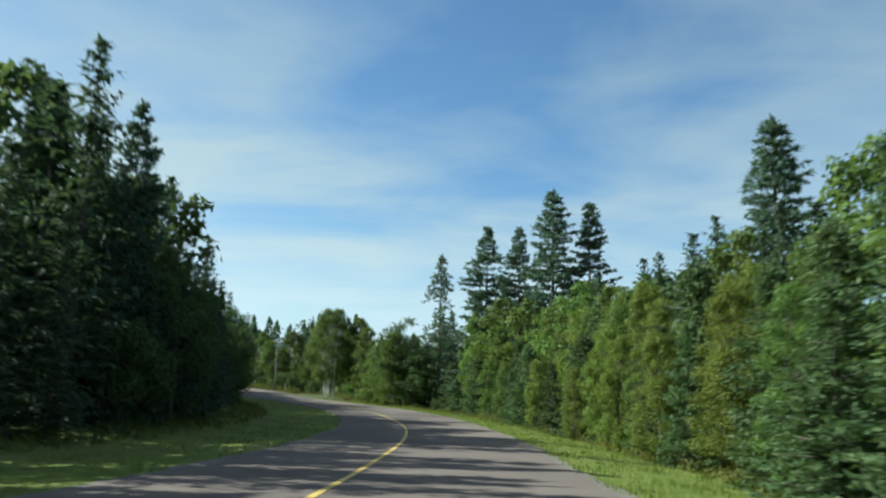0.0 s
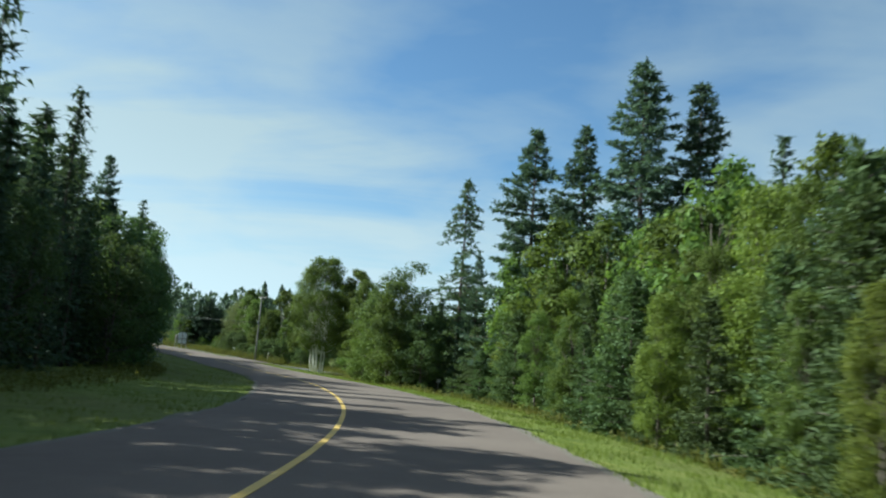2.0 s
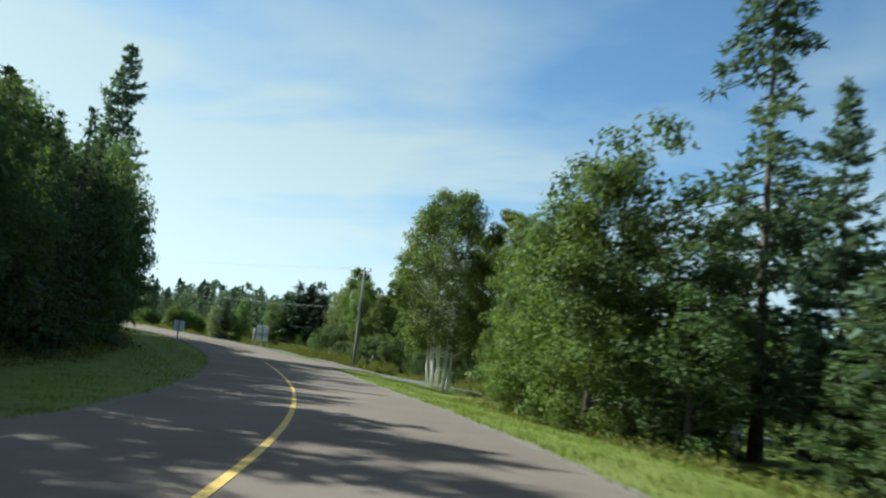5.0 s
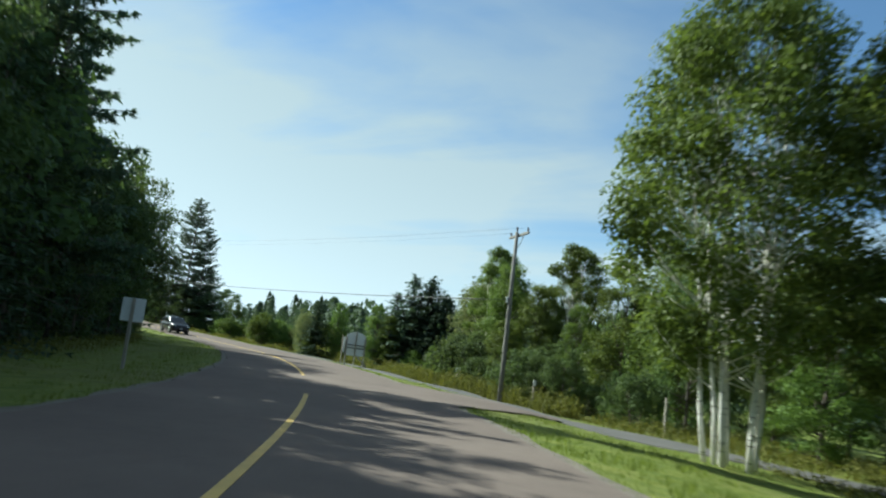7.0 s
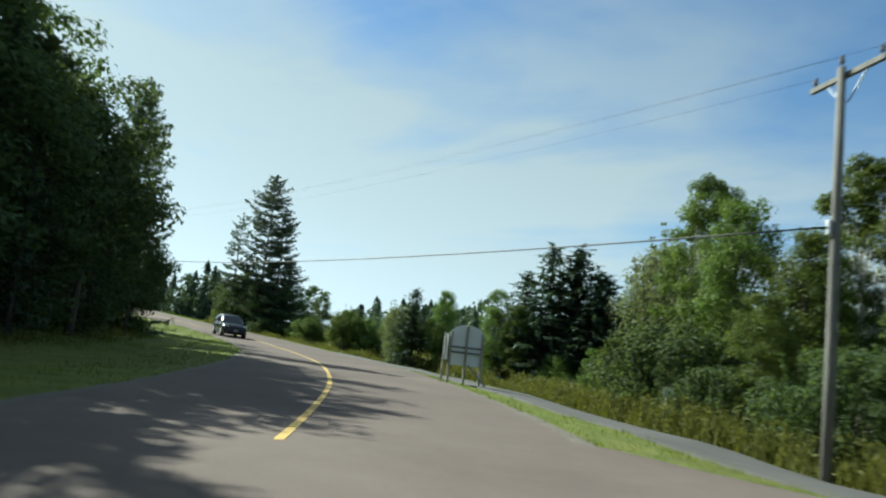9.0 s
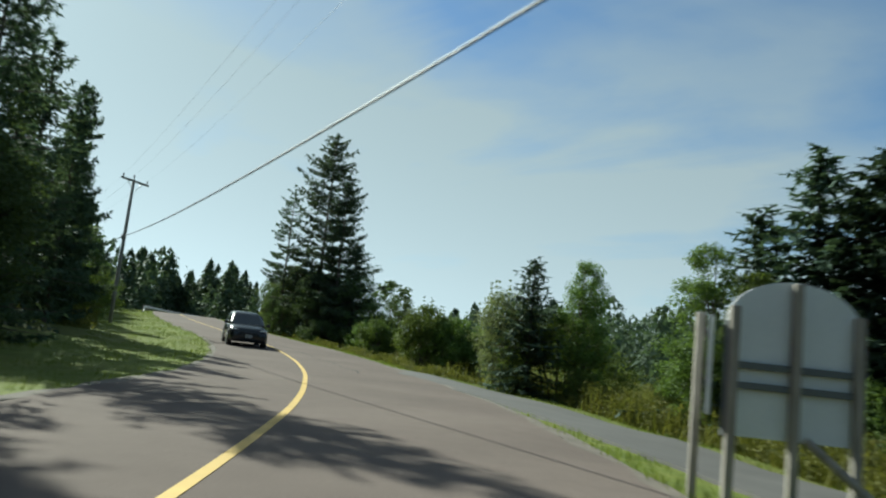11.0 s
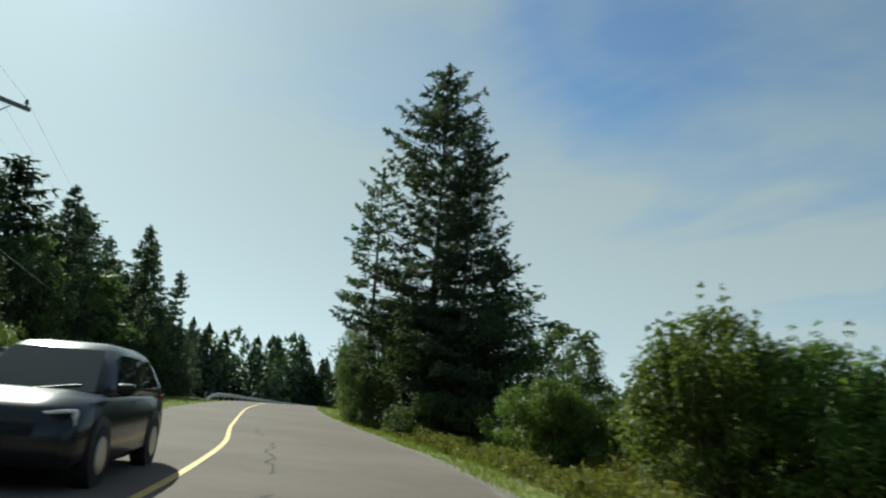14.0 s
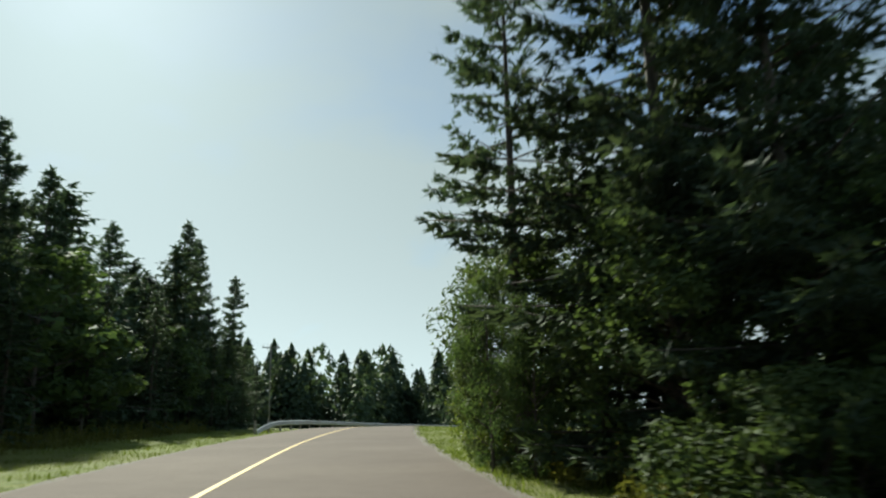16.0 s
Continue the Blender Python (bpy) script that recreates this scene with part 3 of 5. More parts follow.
def bough_crown(rng, H, R, base, gap=0.6, ragged=0.08, power=0.8, droop0=0.25, lift=0.3, bare=0.2, step=0.2, tuft=0.3, per=5, count=(5, 7), twig=0.4, spread=0.5, uneven=0.35):
    """Whorls of separate boughs with side twigs, clad in short tufts. Returns sprays, and the boughs' lines."""
    roots, ways, limbs = [], [], []
    h = base
    lobe = rng.random(3) * 6.283
    while h < H * 0.985:
        t = (h - base) / (H - base)
        reach = R * ((1 - t) ** power) * (0.55 + 0.45 * min(1, (t + 0.1) / 0.25)) + 0.15
        n = int(rng.integers(count[0], count[1] + 1))
        a0 = rng.random() * 6.283
        for k in range(n):
            if rng.random() < ragged:
                continue
            a = a0 + 6.283 * k / n + rng.normal() * 0.25
            L = reach * rng.uniform(1 - uneven, 1 + 0.6 * uneven) * (1 + 0.16 * math.sin(a + lobe[0] + 5 * t) + 0.12 * math.sin(2 * a + lobe[1] - 9 * t))
            d, p = np.array([math.cos(a), math.sin(a), 0.0]), np.array([-math.sin(a), math.cos(a), 0.0])
            droop, z0 = droop0 * (1 - 1.9 * t) + rng.normal() * 0.08, h + rng.normal() * 0.10
            sway = rng.normal() * 0.1

            def at(u):
                u = np.asarray(u)[..., None]
                return np.array([0, 0, z0]) + d * (L * u) + p * (sway * L * u**2) + np.array([0, 0, 1.0]) * (L * (-droop * u + lift * u**2))

            m = max(2, int(L * (1 - bare) / step))
            u = bare + (1 - bare) * (np.arange(m) + rng.random(m)) / m
            roots.append(at(u))
            ways.append(np.repeat((d + [0, 0, 2 * lift - droop])[None], m, 0))
            limbs.append((np.array([0, 0, z0]), at(1.0)))
            j = max(1, int(L / 0.42))
            for q in bare + (0.93 - bare) * (np.arange(j) + rng.random(j)) / j:
                for side in (-1, 1):
                    w = d * 0.72 + p * side * rng.uniform(0.5, 0.9) + [0, 0, rng.normal() * 0.14 - 0.05]
                    tl = (twig * L * (1.05 - q) + 0.15) * rng.uniform(0.6, 1.2)
                    c = max(1, int(tl / step))
                    roots.append(at(q) + w * (tl * (np.arange(c) + rng.random(c)) / c)[:, None])
                    ways.append(np.repeat(w[None], c, 0))
        h += gap * rng.uniform(0.7, 1.3) * (1.0 if t < 0.75 else 0.6)
    m = max(4, int(1.2 / 0.12))
    roots.append(np.c_[np.zeros((m, 2)), H - 1.2 * rng.random(m)])
    ways.append(np.repeat([[0.0, 0.0, 1.0]], m, 0))
    c, w = np.repeat(np.concatenate(roots), per, 0), np.repeat(np.concatenate(ways), per, 0)
    n = len(c)
    c = c + rng.normal(0, 0.05, (n, 3))
    w = w / np.linalg.norm(w, axis=1)[:, None] * 0.75 + rng.normal(0, spread, (n, 3)) * [1, 1, 0.75] - [0, 0, 0.12]
    w /= np.linalg.norm(w, axis=1)[:, None] + 1e-9
    across = np.cross(w, rng.normal(0, 1, (n, 3)))
    across *= (tuft * rng.uniform(0.13, 0.24, n))[:, None] / (np.linalg.norm(across, axis=1)[:, None] + 1e-9)
    tip = c + w * (tuft * rng.uniform(0.6, 1.35, n))[:, None]
    return np.stack([c - across, c + across, tip], 1), limbs


def trunk_mesh(rng, H, r, limbs, lean=0.0, mat=BARK, thin=0.06, every=3):
    n = 8
    pts = [(lean * math.sin(k / n * 2.2) * H * 0.03, lean * H * 0.02 * (k / n) ** 2, H * k / n - (0.3 if k == 0 else 0)) for k in range(n + 1)]
    rad = [max(0.012, r * (1 - 0.93 * (k / n) ** 0.9)) * (1.25 if k == 0 else 1) for k in range(n + 1)]
    pieces = [tube(pts, rad, 8)]
    for a, b in limbs[::every]:
        mid = (np.asarray(a) + b) / 2
        mid[2] += 0.05 * (b[2] - a[2])
        pieces.append(tube([a, mid, b], [thin, thin * 0.6, 0.008], 4))
    return mesh_of("trunk", *joined(pieces), mat, True)


def conifer(name, seed, H, R, base, mat, label, category, group, every=5, crown=needle_crown, **kw):
    rng = np.random.default_rng(seed)
    sprays, limbs = crown(rng, H, R, base, **kw)
    ob = thing(name, Matrix(), label, category, group)
    part("trunk", trunk_mesh(rng, H * 0.985, 0.011 * H + 0.03, limbs, thin=0.035, every=every), None, ob)
    part("crown", tri_mesh("crown", sprays, mat), None, ob)
    return ob


def leaf_cloud(rng, centres, radii, count, size, corners=4):
    """Pointed leaves scattered in soft lumps round the centres."""
    w = radii**2
    k = rng.choice(len(centres), count, p=w / w.sum())
    way = rng.normal(size=(count, 3))
    way /= np.linalg.norm(way, axis=1)[:, None]
    r = radii[k] * rng.random(count) ** 0.45
    c = centres[k] + way * r[:, None] * [1, 1, 0.8]
    nrm = way * 0.95 + rng.normal(size=(count, 3)) * 0.5 + [0, 0, 0.4]
    nrm /= np.linalg.norm(nrm, axis=1)[:, None]
    t = np.cross(nrm, rng.normal(size=(count, 3)))
    t /= np.linalg.norm(t, axis=1)[:, None]
    b = np.cross(nrm, t)
    s = size * rng.uniform(0.6, 1.35, count)[:, None]
    bend = nrm * s * 0.18
    if corners == 3:
        return np.stack([c - t * s * 0.62 + b * s * 0.4, c - t * s * 0.5 - b * s * 0.42, c + t * s * 0.8], 1)
    return np.stack([c - t * s * 0.62, c + b * s * 0.42 - bend, c + t * s * 0.68, c - b * s * 0.42 - bend], 1)


def leafy(name, seed, H, R, base, mat, label, category, group, count=4200, size=0.2, lumps=46, stems=1, bark=BARK, peak=0.45, stem_r=None, fork=0.35, corners=4, shoots=0, puff=1.0):
    """A broad-leaved tree or shrub: stems, limbs reaching into the crown, and lumps of leaves with gaps."""
    rng = np.random.default_rng(seed)
    t = np.sort(rng.random(lumps)) ** 0.9
    wide = R * np.where(t < peak, 0.45 + 0.55 * np.sin(t / peak * 1.5708), np.cos(np.clip((t - peak) / (1 - peak), 0, 1) * 1.42) ** 0.7)
    a, rr = rng.random(lumps) * 6.283, np.sqrt(rng.uniform(0.12, 1.0, lumps))
    c = np.c_[np.cos(a) * rr * wide, np.sin(a) * rr * wide, base + t * (H - base) * 0.96]
    radii = puff * rng.uniform(0.16, 0.34, lumps) * R * (0.55 + 0.45 * wide / R) + 0.12
    leaves = leaf_cloud(rng, c, radii, count, size, corners)
    if shoots:      # slim leafy wands that stand out of the crown
        a, rr = rng.random(shoots) * 6.283, R * 0.85 * np.sqrt(rng.random(shoots))
        head = H * (1.2 - 0.4 * (rr / R) ** 2) * rng.uniform(0.72, 1.0, shoots)
        k = np.repeat(np.arange(shoots), 9)
        up = np.tile(np.linspace(0.55, 0.96, 9), shoots)
        wand = np.c_[np.cos(a[k]) * rr[k] * (0.6 + 0.5 * up), np.sin(a[k]) * rr[k] * (0.6 + 0.5 * up), head[k] * up]
        leaves = np.concatenate([leaves, leaf_cloud(rng, wand, 0.03 * H * (1.5 - up) + 0.02, shoots * 130, size, corners)])
    leaves[..., 2] = np.maximum(leaves[..., 2], 0.03)
    ob = thing(name, Matrix(), label, category, group)
    r0 = stem_r or (0.010 * H + 0.02)
    pieces = []
    spread = 0.09 * R * (stems > 1) + 0.06 * (stems > 1)
    tops = []
    for k in range(stems):
        ang = 6.283 * k / stems + rng.random() * 0.5
        foot = np.array([math.cos(ang), math.sin(ang), 0]) * spread * rng.uniform(0.5, 1.5) * 1.35
        head = foot * rng.uniform(1.3, 2.6) + [rng.normal() * 0.15, rng.normal() * 0.15, H * rng.uniform(0.6, 0.8)]
        n = 6
        pts = [foot + (head - foot) * (i / n) + np.r_[rng.normal(0, 0.05, 2) * (i > 0), 0] * H * 0.06 - [0, 0, 0.3 * (i == 0)] for i in range(n + 1)]
        pieces.append(tube(pts, [r0 * (1.2 if i == 0 else 1) * (1 - 0.88 * i / n) + 0.006 for i in range(n + 1)], 7))
        tops.append((foot, head))
    for q in c[:: 2]:
        foot, head = tops[rng.integers(stems)]
        h0 = min(max(base * 0.75, q[2] * (1 - fork)), head[2] * 0.95)
        root = foot + (head - foot) * (h0 / head[2])
        mid = (root + q) / 2 + [0, 0, -0.08 * np.linalg.norm(q[:2])]
        pieces.append(tube([root, mid, q], [r0 * 0.32 * (1 - h0 / H) + 0.008, r0 * 0.2 * (1 - h0 / H) + 0.006, 0.005], 4))
    part("trunk", mesh_of("trunk", *joined(pieces), bark, True), None, ob)
    part("crown", tri_mesh("crown", leaves, mat, corners), None, ob)
    return ob


class Kind:
    """A plant built once; each planting after the first is a copy."""

    def __init__(self, ob, height):
        self.ob, self.height, self.used, self.label = ob, height, False, ob["label"]

    def plant(self, x, y, h, turn=0.0, wide=1.0, label="", sink=0.05):
        k = h / self.height
        m = pose(x, y, ground_at(x, y) - sink, 0, 0, turn) @ Matrix.Diagonal((k * wide, k * wide, k, 1))
        if self.used:
            q = self.ob.scale
            ob = copy_thing(self.ob, m @ Matrix.Diagonal((1 / q[0], 1 / q[1], 1 / q[2], 1)))
            ob["label"] = self.label
        else:
            ob, self.used = self.ob, True
            ob.matrix_basis = m
        return tagged(ob, label)


SP, FO = "roadside spruces", "roadside broad-leaved trees"
DARK = "dark green spruce tree at the forest edge"
spruces = [Kind(conifer("spruce_tree", 20 + i, 14, R, 0.5, NEEDLE, DARK, "tree", SP, ragged=g, station=0.33, gap=0.46, size=1.4, every=9), 14)
           for i, (R, g) in enumerate(((3.3, 0.08), (2.7, 0.12), (3.6, 0.14), (2.4, 0.1)))]
back = [Kind(conifer("spruce_tree", 30 + i, 14, R, 1.5, NEEDLE, "dark spruce deeper in the forest", "tree", SP, ragged=0.1, station=0.55, gap=0.75, size=2.1, every=14), 14)
        for i, R in enumerate((3.2, 2.7, 3.6))]
tall = [Kind(conifer("spruce_tree", 40 + i, 19, R, 2.2, NEEDLE_BLUE, "tall spruce with bare gaps between its branches", "tree", SP, crown=bough_crown, every=1, ragged=g, gap=0.56, power=0.78,
                     droop0=0.16, lift=0.14, bare=0.2, step=0.24, tuft=0.32, per=6, count=(5, 7), uneven=0.45), 19)
        for i, (R, g) in enumerate(((4.3, 0.12), (3.7, 0.06), (4.2, 0.14)))]
great = [Kind(conifer("spruce_tree", 50 + i, 17, R, b, NEEDLE, lab, "tree", SP, crown=bough_crown, every=1, ragged=g, gap=gp, power=0.66, droop0=0.30, lift=0.26, bare=v, step=0.18,
                      tuft=0.25, per=6, count=c, twig=0.27, spread=0.34, uneven=0.48), 17)
         for i, (R, b, g, v, c, gp, lab) in enumerate(((4.7, 0.6, 0.06, 0.10, (5, 7), 0.64, "great dark spruce with layered branches by the road"), (3.1, 6.2, 0.14, 0.2, (4, 6), 0.76, "old spruce crowding its taller neighbour")))]
layered = Kind(conifer("spruce_tree", 56, 14, 3.7, 0.8, NEEDLE, "dark spruce with clear tiers of branches", "tree", SP, crown=bough_crown, every=2, ragged=0.08, gap=0.6, power=0.95, droop0=0.24, lift=0.18,
                       bare=0.12, step=0.2, tuft=0.3, per=7, count=(5, 7), uneven=0.45), 14)
young = [Kind(conifer("spruce_tree", 60 + i, 6, R, 0.15, NEEDLE_YOUNG, "young green spruce with branches to the ground", "tree", SP, crown=bough_crown, every=4, gap=0.34, ragged=0.04, power=0.9,
                      droop0=0.22, lift=0.16, bare=0.08, step=0.13, tuft=0.19, per=5, count=(6, 8), twig=0.4, spread=0.4, uneven=0.3), 6)
         for i, R in enumerate((2.0, 1.6))]
dense = Kind(conifer("spruce_tree", 66, 8, 2.9, 0.1, NEEDLE_BLUE, "dense blue-green spruce with branches to the ground", "tree", SP, gap=0.27, size=1.1, station=0.19, feather=2, power=0.85, ragged=0.0, every=9), 8)
larches = [Kind(conifer("larch_tree", 70, 17, 2.6, 1.5, LARCH, "ragged grey-green larch with a crooked top", "tree", SP, crown=bough_crown, every=1, ragged=0.3, gap=0.42, power=0.6, droop0=-0.1, lift=-0.25,
                        bare=0.1, step=0.3, tuft=0.33, per=4, count=(3, 6), twig=0.35, spread=0.9, uneven=0.8), 17)]
aspens = [Kind(leafy("aspen_tree", 80 + i, 9, R, b, m, lab, "tree", FO, count=n, peak=p, size=0.084 if m is not LEAF_DARK else 0.12, lumps=l, corners=3), 9)
          for i, (R, b, m, n, p, l, lab) in enumerate((
              (1.9, 0.3, LEAF, 25000, 0.26, 135, "leafy green aspen with low branches"),
              (1.6, 0.2, LEAF, 20000, 0.24, 120, "narrow green aspen at the forest edge"),
              (1.8, 0.2, LEAF_YELLOW, 25000, 0.26, 130, "yellow-green birch sapling in full leaf"),
              (2.4, 0.3, LEAF_DARK, 9000, 0.45, 64, "dark green broad-leaved tree in shade")))]
rear = [Kind(leafy("aspen_tree", 85 + i, 9, R, 0.6, m, lab, "tree", FO, count=n, peak=0.5, size=s, lumps=50, corners=3), 9)
        for i, (R, m, n, s, lab) in enumerate(((2.3, LEAF, 4600, 0.18, "green aspen deeper in the wood"), (2.5, LEAF_DARK, 2200, 0.27, "dark broad-leaved tree deeper in the wood")))]
birches = [Kind(leafy("birch_tree", 90 + i, 12.5, R, b, m, lab, "tree", FO, count=n, stems=k, bark=BIRCH, lumps=l, peak=0.4, stem_r=0.062, size=0.11, corners=3, puff=0.68), 12.5)
           for i, (R, b, k, n, l, m, lab) in enumerate(((3.6, 2.5, 9, 52000, 300, LEAF, "clump of white-stemmed birches in full leaf"),
                                                        (2.6, 2.2, 3, 30000, 150, LEAF, "birch with white stems and airy crown")))]
bushes = [Kind(leafy("bush", 100 + i, 2.6, R, 0.0, m, lab, "bush", "roadside bushes", count=n, stems=6, lumps=52, size=s, peak=0.4, stem_r=0.03, corners=3, shoots=22, puff=0.85), 2.8)
          for i, (R, m, n, s, lab) in enumerate((
              (2.1, LEAF, 15000, 0.062, "round green bush in the weedy field"),
              (1.8, LEAF_DARK, 7500, 0.08, "dark green bush on the verge"),
              (1.6, LEAF_YELLOW, 10000, 0.064, "yellow-green shrub at the forest edge")))]
osier = Kind(leafy("bush", 111, 5.6, 2.1, 0.5, PALE_LEAF, "tall airy shrub with pale grey-green leaves", "bush", "roadside bushes", count=15000, stems=8, lumps=150, size=0.085, peak=0.6, stem_r=0.03, fork=0.6, corners=3, shoots=50), 5.6)

willow = Kind(leafy("bush", 112, 3.4, 1.6, 0.0, LEAF, "upright leafy willow bush beside the verge", "bush", "roadside bushes", count=17000, stems=9, lumps=75, size=0.062, peak=0.32, stem_r=0.025, fork=0.7, corners=3, shoots=60, puff=0.85), 4.1)

# ---------------------------------------------------------------- planting: trees that stand out
rng = np.random.default_rng(5)
FOREST = []


def stand(kind, x, y, top, wide=1.0, label=""):
    """A tree whose top lies at the height top."""
    FOREST.append((x, y))
    return kind.plant(x, y, top - ground_at(x, y), float(rng.random() * 360), wide, label)


# tall conifers behind the young wood
stand(tall[0], 3.2, 81.0, 17.0, 1.1)
stand(tall[1], 6.3, 77.5, 16.3, 1.0)
stand(tall[1], 9.0, 72.1, 18.9, 1.15)
stand(tall[2], 12.5, 72.6, 18.0, 1.05)
stand(larches[0], -1.8, 91.5, 15.5, 1.0)
stand(layered, -0.4, 87.2, 8.6, 0.75)
stand(tall[1], 15.2, 36.7, 14.2, 1.25)
stand(spruces[0], 17.5, 52.1, 12.6, 0.9)
stand(spruces[1], 14.0, 57.9, 10.6, 0.9)
# broad-leaved group round the larch
stand(aspens[3], -5.9, 88.9, 8.1, 1.15)
stand(aspens[0], -8.4, 91.0, 5.6, 1.25)
stand(birches[0], -17.6, 112.6, 10.6, 1.0)
stand(birches[1], -13.6, 111.8, 9.4, 1.05)
stand(aspens[1], -11.6, 104.0, 7.6, 1.0)
stand(spruces[0], -3.2, 90.8, 5.0, 1.3)
stand(aspens[3], -4.2, 86.4, 3.6, 1.3)
stand(aspens[0], -7.0, 88.0, 6.2, 1.2)
stand(aspens[1], -9.8, 94.0, 4.0, 1.2)
# beside the gap on the far side of the trail
stand(birches[1], -34.9, 142.6, 8.3, 1.0)
stand(aspens[0], -33.2, 140.4, 7.0, 1.0)
stand(birches[1], -29.0, 141.2, 8.5, 1.15)
stand(aspens[0], -30.6, 139.0, 5.5, 1.1)
stand(dense, -46.0, 152.2, 7.0, 1.3)
stand(dense, -44.2, 152.0, 6.9, 1.35)
stand(dense, -47.7, 152.6, 5.4, 1.4)
stand(aspens[1], -48.6, 151.0, 4.2, 1.2)
stand(dense, -42.4, 151.6, 5.2, 1.5)
stand(dense, -40.4, 150.6, 3.6, 1.6)
stand(aspens[3], -39.8, 150.1, 5.9, 0.7)
stand(osier, -37.6, 149.6, 7.0, 0.95)
# the great spruces close to the road
stand(great[0], -88.7, 171.9, 18.0, 1.0)
stand(great[1], -91.6, 170.6, 13.2, 1.0)
stand(dense, -86.8, 174.0, 9.0, 1.4)
stand(great[0], -85.9, 171.3, 14.0, 0.95, "old spruce behind its taller neighbour")
stand(dense, -56.8, 154.5, 4.3, 1.2)
stand(osier, -58.6, 155.5, 3.15, 0.85)
stand(bushes[0], -56.4, 156.2, 2.3, 1.0)
stand(aspens[0], -55.2, 155.9, 4.6, 0.9)
stand(aspens[0], -21.0, 131.5, 8.6, 1.0)
stand(aspens[1], -24.6, 134.2, 6.6, 1.1)
stand(aspens[3], -17.5, 128.5, 7.5, 1.1)
# across the road
stand(spruces[0], -12.6, 25.5, 12.6, 0.9)
stand(tall[1], -14.2, 33.0, 13.0, 0.8)
stand(rear[1], -16.0, 40.0, 11.5, 1.0)
stand(spruces[2], -19.0, 50.0, 13.5, 0.9)
stand(tall[2], -44.2, 112.7, 20.6, 0.8)
stand(spruces[3], -20.4, 62.6, 12.2, 0.9)
stand(spruces[1], -22.5, 59.0, 16.3, 0.85)
stand(aspens[3], -53.2, 125.2, 10.2, 1.1)
stand(aspens[3], -50.6, 120.6, 10.0, 1.2)
stand(aspens[3], -62.2, 136.3, 6.0, 1.15)
stand(aspens[3], -58.3, 130.8, 9.2, 1.0)
stand(aspens[3], -54.8, 128.4, 9.8, 1.1)
stand(great[0], -64.1, 136.8, 13.0, 0.85, "layered dark spruce beside the road")
stand(tall[1], -113.6, 161.9, 14.6, 0.95)
stand(tall[1], -91.6, 151.2, 12.3, 0.9)
stand(spruces[0], -94.6, 152.6, 9.4, 1.2)
stand(layered, -130.6, 169.2, 15.6, 1.0)
stand(layered, -121.6, 164.6, 15.6, 0.95)
stand(layered, -152.2, 179.4, 22.6, 0.9)
stand(layered, -155.6, 181.4, 21.8, 0.85)
stand(layered, -160.0, 186.6, 19.4, 0.9)
stand(aspens[3], -160.4, 185.6, 13.0, 0.9)
stand(bushes[0], -91.6, 153.9, 4.0, 0.95, "green shrub on the verge")


# ---------------------------------------------------------------- planting: the woods between them
def rows_of(kinds, s0, s1, step, lat, jitter, height, wide=(0.85, 1.15), clear=1.2):
    s = s0
    while s < s1:
        a = lat(s) if callable(lat) else lat
        x, y = spot(s + rng.normal() * 0.3, a + rng.normal() * jitter)
        if all((x - p) ** 2 + (y - q) ** 2 > clear**2 for p, q in FOREST):
            FOREST.append((x, y))
            k = kinds[rng.integers(len(kinds))]
            k.plant(x, y, rng.uniform(*height), float(rng.random() * 360), rng.uniform(*wide))
        s += step * rng.uniform(0.75, 1.3)


def bend(*rows):
    return lambda s: float(np.interp(s, [r[0] for r in rows], [r[1] for r in rows]))


# right of the road: young mixed wood
stand(aspens[2], 2.2, 75.4, 2.4, 1.5)
rows_of([young[0], young[1], aspens[2], young[0], young[1], aspens[1]], -4, 69, 1.8, bend((0, 8.6), (48, 8.7), (60, 9.6), (70, 11.0)), 0.35, (3.0, 5.6))
rows_of([aspens[0], aspens[2], aspens[1], aspens[2], young[0]], -6, 71, 1.9, bend((0, 10.6), (48, 10.7), (70, 12.4)), 0.45, (5.6, 8.1), (0.8, 1.05))
rows_of([rear[0], spruces[0], rear[0], spruces[3]], -8, 76, 3.0, 14.0, 0.9, (9.0, 11.5))
rows_of([back[1], rear[1], back[0]], -8, 96, 4.5, 19.5, 1.5, (9.0, 12.5))
rows_of([spruces[0], young[1], young[0], spruces[3]], 77, 99, 1.8, 12.6, 0.6, (3.0, 5.2), (1.0, 1.3))
rows_of([rear[1], spruces[0], aspens[3]], 74, 98, 2.4, 16.2, 0.7, (4.0, 6.5), (1.0, 1.3))
rows_of([aspens[3], spruces[0], bushes[1]], 100, 122, 4.0, 19.5, 1.2, (3.5, 6.0))
rows_of([rear[0], rear[1], spruces[0]], 96, 150, 3.0, 24.0, 1.5, (6.0, 9.0))
rows_of([aspens[0], aspens[3], aspens[1]], 118, 150, 3.0, 18.0, 1.2, (5.0, 8.0))
rows_of([bushes[1], bushes[0], young[1]], 124, 166, 2.4, 14.2, 0.8, (1.6, 2.8))
rows_of([spruces[0], spruces[3], rear[1], spruces[1]], 146, 162, 2.4, 17.5, 1.3, (4.5, 7.0), (1.0, 1.4))
rows_of([aspens[0], aspens[3], aspens[1], bushes[1]], 130, 150, 1.9, bend((130, 13.0), (138, 11.6), (150, 12.6)), 0.4, (2.2, 4.6), (1.0, 1.3))
